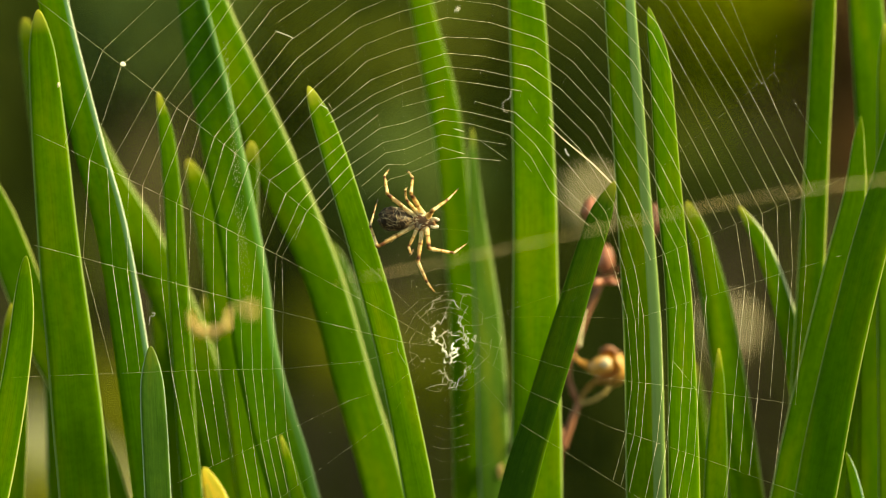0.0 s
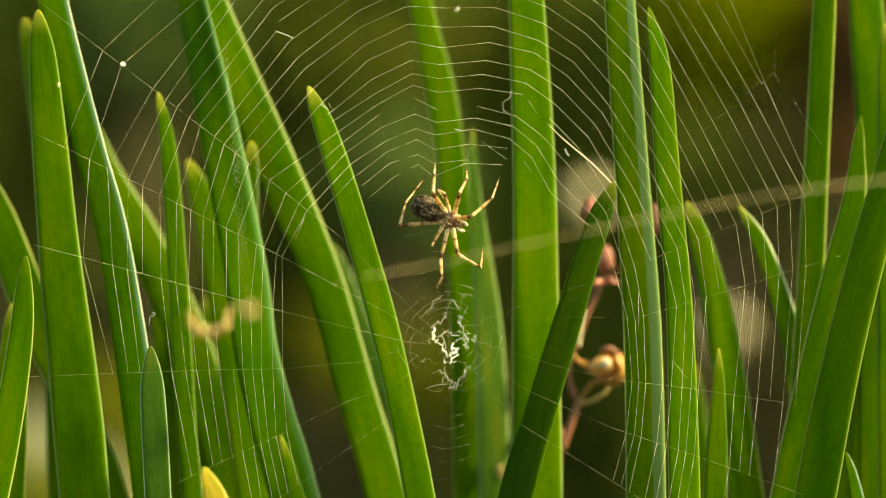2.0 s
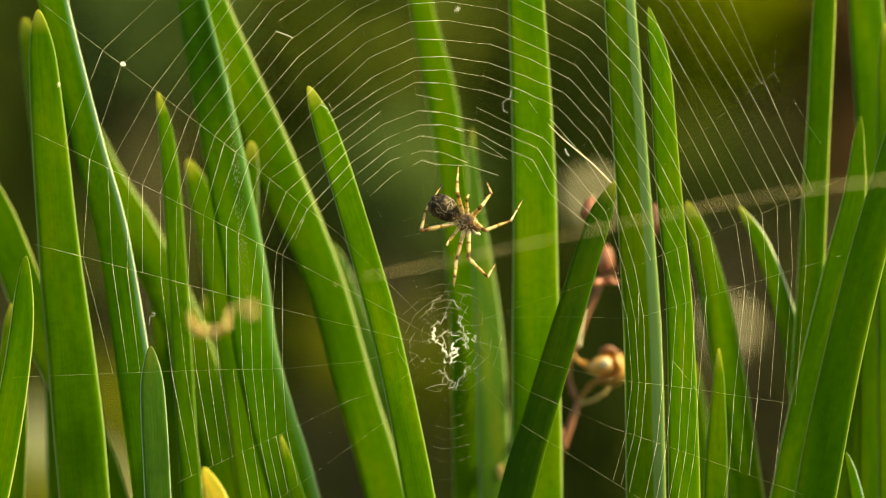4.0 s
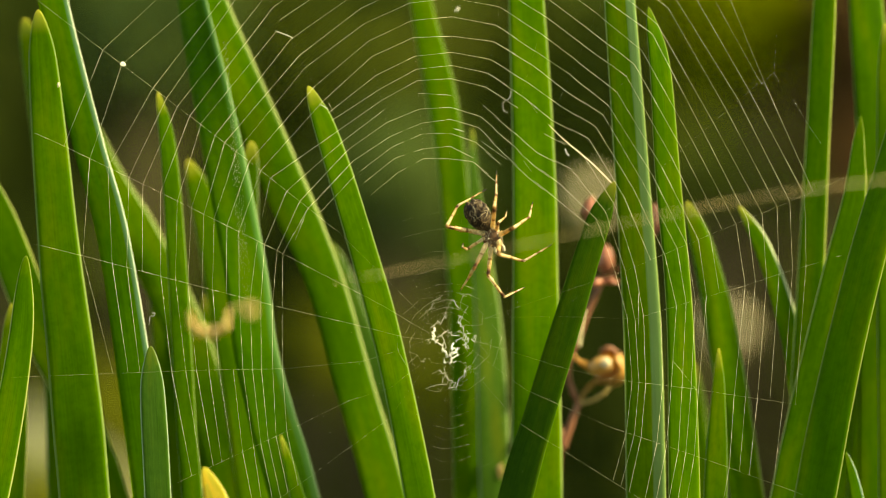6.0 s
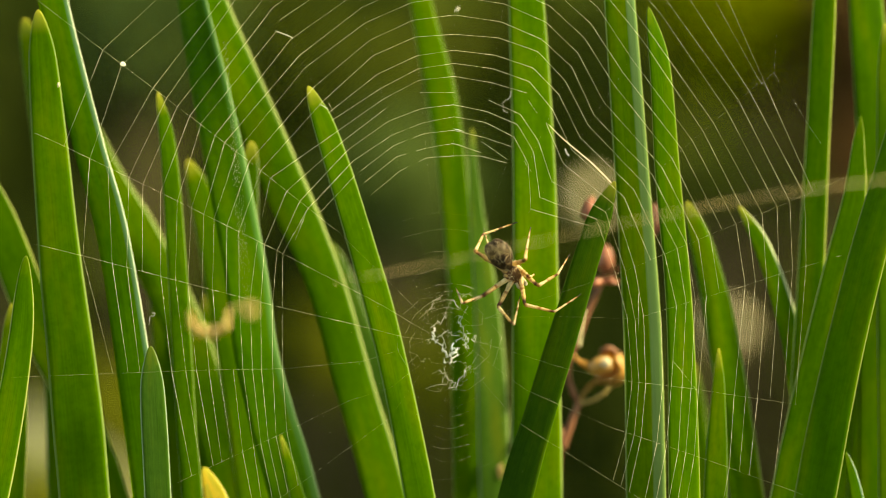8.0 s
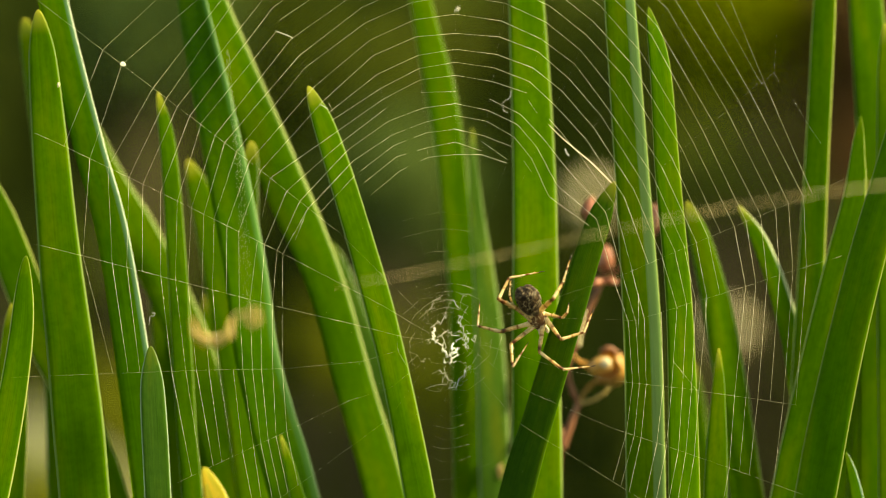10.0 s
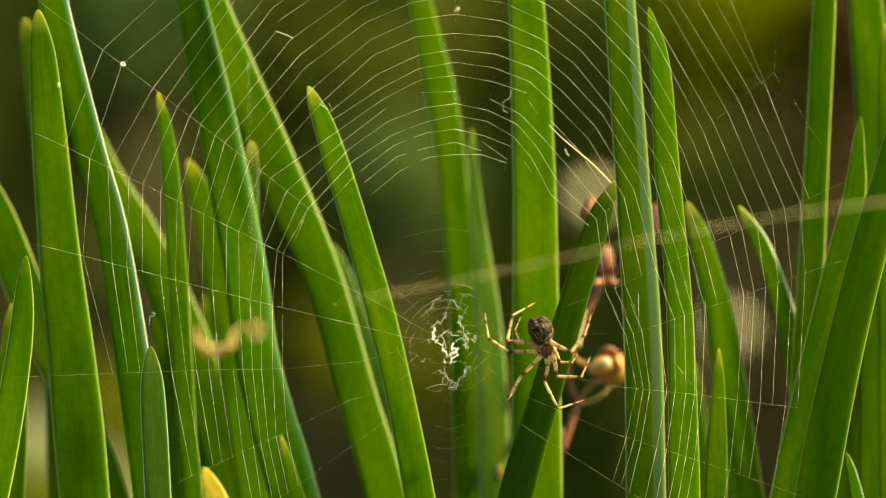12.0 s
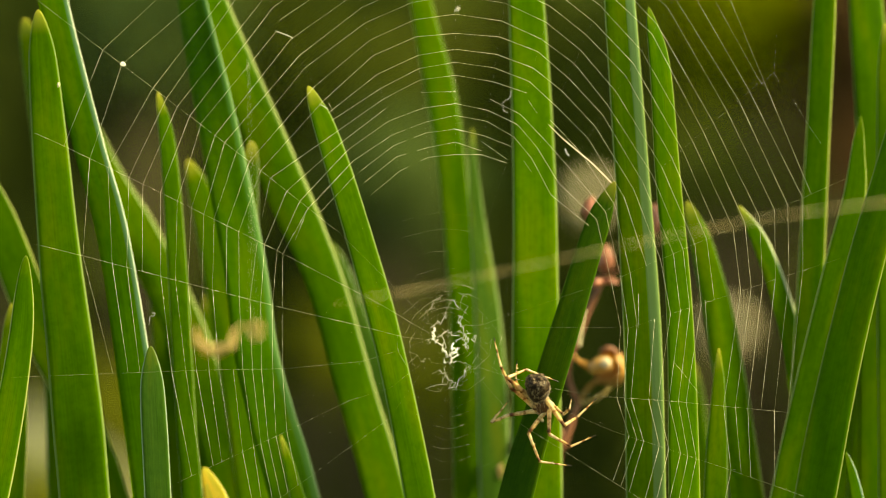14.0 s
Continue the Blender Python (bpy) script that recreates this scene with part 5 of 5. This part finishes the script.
step(2, (1.1, 5.1), (-2.9, 7.1),
     A=(-7.7, 4.1, -6.6, 8.1, -2.9, 13.0),
     B=(-1.7, 9.6, -1.5, 13.1, -1.4, 15.3),
     C=(0.1, 10.5, -0.9, 10.4, 0.6, 8.1),
     D=(2.8, 9.6, 4.2, 12.3, 4.2, 14.3),
     E=(4.9, 5.6, 8.6, 8.9, 10.0, 12.7),
     F=(2.6, -0.9, 7.2, -3.6, 7.1, 0.1),
     G=(-0.4, -1.9, -0.2, -4.9, -1.2, -7.2),
     H=(-2.2, 0.1, -1.9, 0.6, -1.4, 1.6))
step(2.5, (2.4, 6.3), (-1.9, 10.6),
     A=(-5.9, 5.9, -3.9, 9.1, 1.3, 13.0),
     B=(-0.5, 11.1, -1.0, 14.1, -1.4, 15.6),
     C=(2.4, 11.9, 3.2, 12.5, 2.9, 10.1),
     D=(3.9, 10.1, 4.8, 12.3, 5.7, 14.1),
     E=(5.1, 7.1, 8.6, 9.4, 10.1, 12.7),
     F=(1.6, 0.6, 5.6, -2.7, 7.1, -0.1),
     G=(-0.2, -1.1, 0.2, -3.9, 0.8, -6.7),
     H=(-2.2, 2.1, -1.4, 1.6, -0.6, 2.1))
step(3, (1.3, 5.9), (-3.2, 8.1),
     A=(-6.4, 2.4, -6.2, 6.1, -4.6, 11.4),
     B=(-1.1, 10.6, -1.6, 13.1, -1.3, 15.9),
     C=(0.8, 10.6, 1.3, 10.9, 1.3, 9.1),
     D=(3.6, 9.6, 4.8, 12.1, 3.6, 13.8),
     E=(4.6, 5.6, 8.6, 8.1, 9.4, 12.4),
     F=(2.6, 0.1, 6.9, -3.2, 6.7, -0.1),
     G=(0.8, -1.9, 1.3, -4.4, 1.9, -6.7),
     H=(-1.1, 1.3, -0.9, 1.1, -0.2, 2.6))
step(5.5, (9.1, 2.6), (6.1, 5.6),
     A=(0.9, 4.6, 2.8, 8.1, 8.6, 12.1),
     B=(9.2, 7.6, 10.0, 9.6, 10.2, 13.5),
     C=(10.2, 5.6, 10.3, 6.9, 9.7, 8.1),
     D=(12.1, 3.1, 15.3, 5.6, 15.0, 9.1),
     E=(12.1, -1.2, 17.8, -0.9, 23.0, 2.5),
     F=(7.9, -4.9, 11.1, -9.4, 14.5, -6.7),
     G=(4.9, -3.7, 3.4, -6.1, 1.9, -6.9),
     H=(4.1, 0.1, 3.4, -0.2, 4.6, 2.6))
step(6, (8.6, 2.1), (6.1, 6.1),
     A=(0.6, 3.9, 2.6, 7.6, 7.8, 10.6),
     B=(8.9, 7.1, 9.3, 9.6, 9.4, 13.8),
     C=(9.6, 4.6, 10.9, 5.6, 11.3, 6.9),
     D=(12.1, 3.6, 15.1, 5.6, 15.9, 8.4),
     E=(9.6, -0.9, 14.1, -2.1, 19.3, 0.9),
     F=(7.9, -4.9, 11.3, -9.1, 14.5, -6.7),
     G=(5.4, -3.4, 4.3, -5.4, 3.1, -7.4),
     H=(4.1, -0.1, 3.4, 0.3, 3.6, 1.1))
step(6.5, (9.6, 0.1), (6.4, 3.6),
     A=(1.3, 1.6, 2.6, 5.3, 8.8, 8.4),
     B=(10.4, 4.6, 11.4, 7.1, 12.7, 9.8),
     C=(11.1, 2.1, 11.3, 3.6, 10.9, 5.1),
     D=(13.1, -0.4, 16.4, 2.6, 17.8, 5.2),
     E=(10.9, -4.9, 16.1, -5.3, 21.4, -2.9),
     F=(7.6, -7.9, 10.6, -11.1, 14.3, -6.7),
     G=(5.4, -5.6, 3.4, -7.7, 2.2, -6.4),
     H=(4.1, -1.7, 3.8, -1.4, 4.4, 0.6))
step(7, (12.1, 0.1), (10.8, 5.1),
     A=(6.0, 6.4, 8.6, 8.4, 16.2, 9.5),
     B=(13.4, 5.1, 13.4, 5.6, 13.1, 7.5),
     C=(14.2, 2.1, 14.3, 3.4, 13.4, 4.1),
     D=(15.6, -1.4, 19.4, 1.1, 19.4, 5.1),
     E=(13.6, -4.4, 19.1, -5.7, 23.6, -4.3),
     F=(8.1, -5.9, 10.4, -10.6, 14.3, -6.9),
     G=(6.1, -3.9, 4.1, -5.9, 2.4, -6.6),
     H=(6.1, 0.3, 5.1, 1.6, 6.0, 3.9))
step(7.5, (12.1, -2.9), (9.6, 0.1),
     A=(4.1, -0.6, 6.1, 2.9, 13.4, 4.3),
     B=(12.4, 1.1, 13.3, 4.6, 13.7, 8.9),
     C=(14.6, -1.4, 15.6, 0.6, 16.4, 3.3),
     D=(14.6, -4.4, 17.6, -1.4, 17.8, 4.4),
     E=(13.1, -8.1, 18.1, -8.1, 24.1, -4.7),
     F=(9.3, -9.9, 12.3, -12.7, 14.4, -6.9),
     G=(7.1, -7.7, 3.6, -9.4, 2.4, -6.7),
     H=(6.4, -2.4, 5.6, -0.4, 6.1, 2.9))
step(8, (12.3, -4.1), (9.9, -0.9),
     A=(5.6, -0.4, 7.1, 2.6, 13.9, 5.0),
     B=(14.2, -1.9, 14.6, 0.1, 15.4, 3.9),
     C=(15.1, -4.9, 15.8, -4.6, 16.1, -4.4),
     D=(16.6, -6.4, 20.1, -4.4, 22.4, -0.9),
     E=(14.4, -9.9, 20.1, -11.1, 24.3, -7.9),
     F=(9.3, -10.9, 12.3, -13.2, 13.8, -6.9),
     G=(6.6, -8.4, 3.4, -9.4, 2.2, -6.7),
     H=(8.1, 0.1, 7.4, 1.6, 7.1, 3.6))
step(10.5, (17.1, -13.1), (15.6, -9.9),
     A=(10.1, -9.7, 12.1, -5.9, 18.4, -4.9),
     B=(19.6, -9.4, 21.6, -6.4, 23.2, -1.6),
     C=(21.6, -12.9, 22.4, -11.9, 22.8, -10.0),
     D=(21.1, -16.9, 25.6, -15.7, 27.1, -11.7),
     E=(17.1, -19.1, 21.1, -22.2, 27.4, -21.9),
     F=(12.1, -17.4, 12.1, -21.4, 15.6, -16.6),
     G=(9.6, -15.4, 6.4, -13.9, 7.0, -9.6),
     H=(10.9, -9.9, 11.6, -7.9, 12.6, -3.1))
step(11, (17.4, -16.1), (15.8, -12.9),
     A=(12.1, -10.4, 15.6, -8.1, 22.1, -8.1),
     B=(20.1, -16.9, 22.6, -13.9, 24.4, -11.1),
     C=(19.6, -16.4, 20.9, -15.4, 21.1, -12.9),
     D=(19.3, -21.4, 24.6, -21.1, 28.2, -16.4),
     E=(18.6, -23.4, 23.6, -25.2, 27.4, -20.9),
     F=(13.6, -18.9, 11.6, -21.4, 15.1, -18.4),
     G=(9.6, -16.7, 6.8, -15.4, 7.6, -9.9),
     H=(11.8, -14.4, 12.1, -11.9, 14.8, -10.1))
step(11.5, (19.1, -17.1), (20.4, -13.7),
     A=(17.3, -7.9, 21.6, -6.4, 27.4, -7.9),
     B=(22.1, -18.9, 23.4, -15.9, 24.6, -11.9),
     C=(21.6, -18.4, 23.6, -16.4, 23.6, -13.4),
     D=(21.6, -21.9, 26.1, -21.7, 29.1, -16.7),
     E=(20.1, -23.4, 23.8, -25.9, 27.8, -19.9),
     F=(14.6, -19.4, 13.1, -20.4, 11.7, -21.4),
     G=(11.1, -15.1, 8.2, -13.7, 8.0, -9.7),
     H=(14.1, -13.7, 13.6, -12.4, 15.4, -10.1))
step(12, (18.1, -17.4), (17.1, -14.4),
     A=(11.1, -15.9, 12.1, -11.4, 17.1, -8.9),
     B=(22.1, -17.9, 24.6, -14.9, 26.3, -9.9),
     C=(21.1, -20.9, 22.6, -19.9, 24.8, -16.7),
     D=(20.1, -23.9, 25.1, -22.4, 26.8, -16.7),
     E=(17.1, -25.9, 20.6, -28.9, 25.8, -26.2),
     F=(12.1, -23.9, 11.1, -26.4, 13.1, -24.9),
     G=(10.1, -17.9, 7.1, -14.9, 7.1, -9.6),
     H=(11.1, -15.4, 12.1, -12.9, 14.1, -10.9))
step(12.5, (17.4, -21.7), (17.1, -17.9),
     A=(14.3, -13.9, 18.6, -13.2, 24.8, -14.5),
     B=(19.6, -22.4, 22.6, -20.9, 25.8, -17.3),
     C=(21.6, -21.4, 21.9, -19.9, 22.6, -18.1),
     D=(18.6, -26.4, 23.6, -27.9, 28.1, -24.1),
     E=(15.4, -26.9, 18.6, -31.1, 23.6, -31.0),
     F=(10.6, -24.4, 9.6, -27.4, 12.8, -25.1),
     G=(10.1, -18.9, 7.1, -14.9, 7.1, -9.6),
     H=(12.1, -17.4, 12.4, -15.9, 14.3, -11.9))
step(13, (18.1, -21.4), (20.4, -17.7),
     A=(17.3, -12.9, 21.6, -12.1, 27.6, -13.9),
     B=(21.6, -22.4, 23.6, -20.4, 25.2, -17.9),
     C=(22.6, -19.9, 22.9, -18.4, 22.9, -16.9),
     D=(19.1, -26.7, 24.1, -28.1, 28.4, -24.7),
     E=(16.6, -26.9, 19.1, -31.6, 24.6, -30.7),
     F=(11.1, -24.4, 9.4, -26.1, 12.8, -25.1),
     G=(10.6, -18.4, 8.6, -15.4, 8.4, -11.4),
     H=(13.6, -17.4, 13.4, -15.4, 14.9, -12.1))
step(13.5, (17.8, -24.9), (16.6, -21.1),
     A=(10.6, -21.4, 12.1, -16.9, 17.6, -15.1),
     B=(19.6, -24.4, 24.1, -21.9, 26.6, -17.6),
     C=(21.6, -27.1, 23.1, -25.9, 24.3, -24.4),
     D=(17.1, -29.7, 22.6, -29.9, 26.8, -24.7),
     E=(16.6, -31.4, 21.1, -34.9, 26.9, -35.6),
     F=(12.6, -26.4, 10.6, -28.4, 8.9, -29.1),
     G=(9.6, -21.9, 7.1, -18.4, 8.4, -12.6),
     H=(14.3, -18.9, 14.1, -15.9, 14.7, -11.9))
step(14, (17.4, -27.4), (16.6, -24.4),
     A=(11.1, -22.4, 14.6, -21.1, 20.4, -23.4),
     B=(21.1, -30.7, 23.6, -29.4, 27.1, -26.2),
     C=(21.6, -29.4, 22.1, -27.9, 22.6, -25.9),
     D=(18.6, -32.9, 23.1, -34.9, 28.1, -32.1),
     E=(14.1, -33.4, 17.1, -37.7, 22.8, -38.1),
     F=(9.6, -29.4, 8.4, -30.1, 11.6, -26.4),
     G=(10.1, -22.7, 8.4, -16.9, 8.2, -12.6),
     H=(10.6, -21.9, 11.6, -19.9, 13.1, -17.9))


def glide(values, times, t):
    """Smooth passage through values at times."""
    i = max(0, min(len(times) - 2, sum(1 for q in times if q <= t) - 1))
    f = min(1, max(0, (t - times[i]) / (times[i + 1] - times[i])))
    f = f * f * (3 - 2 * f)
    return np.array(values[i], float) * (1 - f) + np.array(values[i + 1], float) * f


def reach_out(start, aim, length, sign):
    """The point at a given length from start that lies over aim on the sheet, nearer (sign -1) or farther (+1)."""
    dx, dz = aim[0] - start.x, aim[1] - start.z
    d = math.hypot(dx, dz)
    if d > length * 0.97:
        f = length * 0.97 / d
        dx, dz, d = dx * f, dz * f, length * 0.97
    return start + Vector((dx, sign * math.sqrt(max(0, length * length - d * d)), dz))


def spider_rows():
    times = [s[0] for s in STEPS]
    rows = {"body": []}
    last = {}
    ticks = [0.25 * i for i in range(57)]
    for t in ticks:
        chest = glide([s[1] for s in STEPS], times, t)
        belly = glide([s[2] for s in STEPS], times, t)
        way = chest - belly
        far = math.hypot(*way)
        lift = math.acos(min(1, max(0.35, far / 4.7)))
        turn = math.atan2(way[1], way[0])
        base = Matrix.Translation((chest[0] / 1000, -0.0025, 0.25 + chest[1] / 1000)) @ Matrix.Rotation(-turn, 4, "Y") @ Matrix.Rotation(lift * 0.8, 4, "Z")
        rows["body"].append((t, base))
        for k, (a, b, c) in LEGS.items():
            hip = base @ Vector((HIPS[k][0] / 1000, 0, HIPS[k][1] / 1000))
            aims = glide([s[3][k] for s in STEPS], times, t) / 1000
            p0 = hip
            p1 = reach_out(p0, (aims[0], 0.25 + aims[1]), a / 1000, -1)
            p2 = reach_out(p1, (aims[2], 0.25 + aims[3]), b / 1000, 1 if p1.y < -0.004 else -1)
            p3 = reach_out(p2, (aims[4], 0.25 + aims[5]), c / 1000, 1 if p2.y < -0.001 else -1)
            above = base
            for j, (p, q) in enumerate(((p0, p1), (p1, p2), (p2, p3))):
                z = (q - p).normalized()
                x = last.get((k, j), Vector((0.3, 1, 0.2)))
                x = (x - z * x.dot(z)).normalized()
                last[(k, j)] = x
                y = z.cross(x)
                m = Matrix.Translation(p) @ Matrix((x, y, z)).transposed().to_4x4()
                rows.setdefault((k, j), []).append((t, above.inverted() @ m))
                if j == 0:
                    above = m
    return rows


def motions():
    rows = spider_rows()
    walk(SPIDER, rows["body"])
    for k, pieces in SPIDER_LEGS.items():
        for j, ob in enumerate(pieces):
            walk(ob, rows[(k, j)])
    for ob, ((i, r), (j, q)), half in SWAYING:
        rows = []
        for t in TUG_TIMES:
            a, b = spoke_point(i, r, t), spoke_point(j, q, t)
            rows.append((t, span(a, a + (b - a).normalized() * half if half else b)))
        walk(ob, rows)
    walk(PETAL, [(0, pose(-0.0350, -0.044, 0.2391)), (8, pose(-0.0350, -0.044, 0.2391)), (10.3, pose(-0.0344, -0.044, 0.2373)), (11, pose(-0.0342, -0.044, 0.2362, 0, 4)), (14, pose(-0.0342, -0.044, 0.2362, 0, 4))])
    walk(LINE, [(0, pose(0, 0, 0)), (8, pose(0, 0, 0)), (10.3, pose(0, 0, -0.0012)), (11, pose(0, 0, -0.0034)), (12.5, pose(0, 0, -0.0033)), (14, pose(0, 0, -0.0034))])


motions()
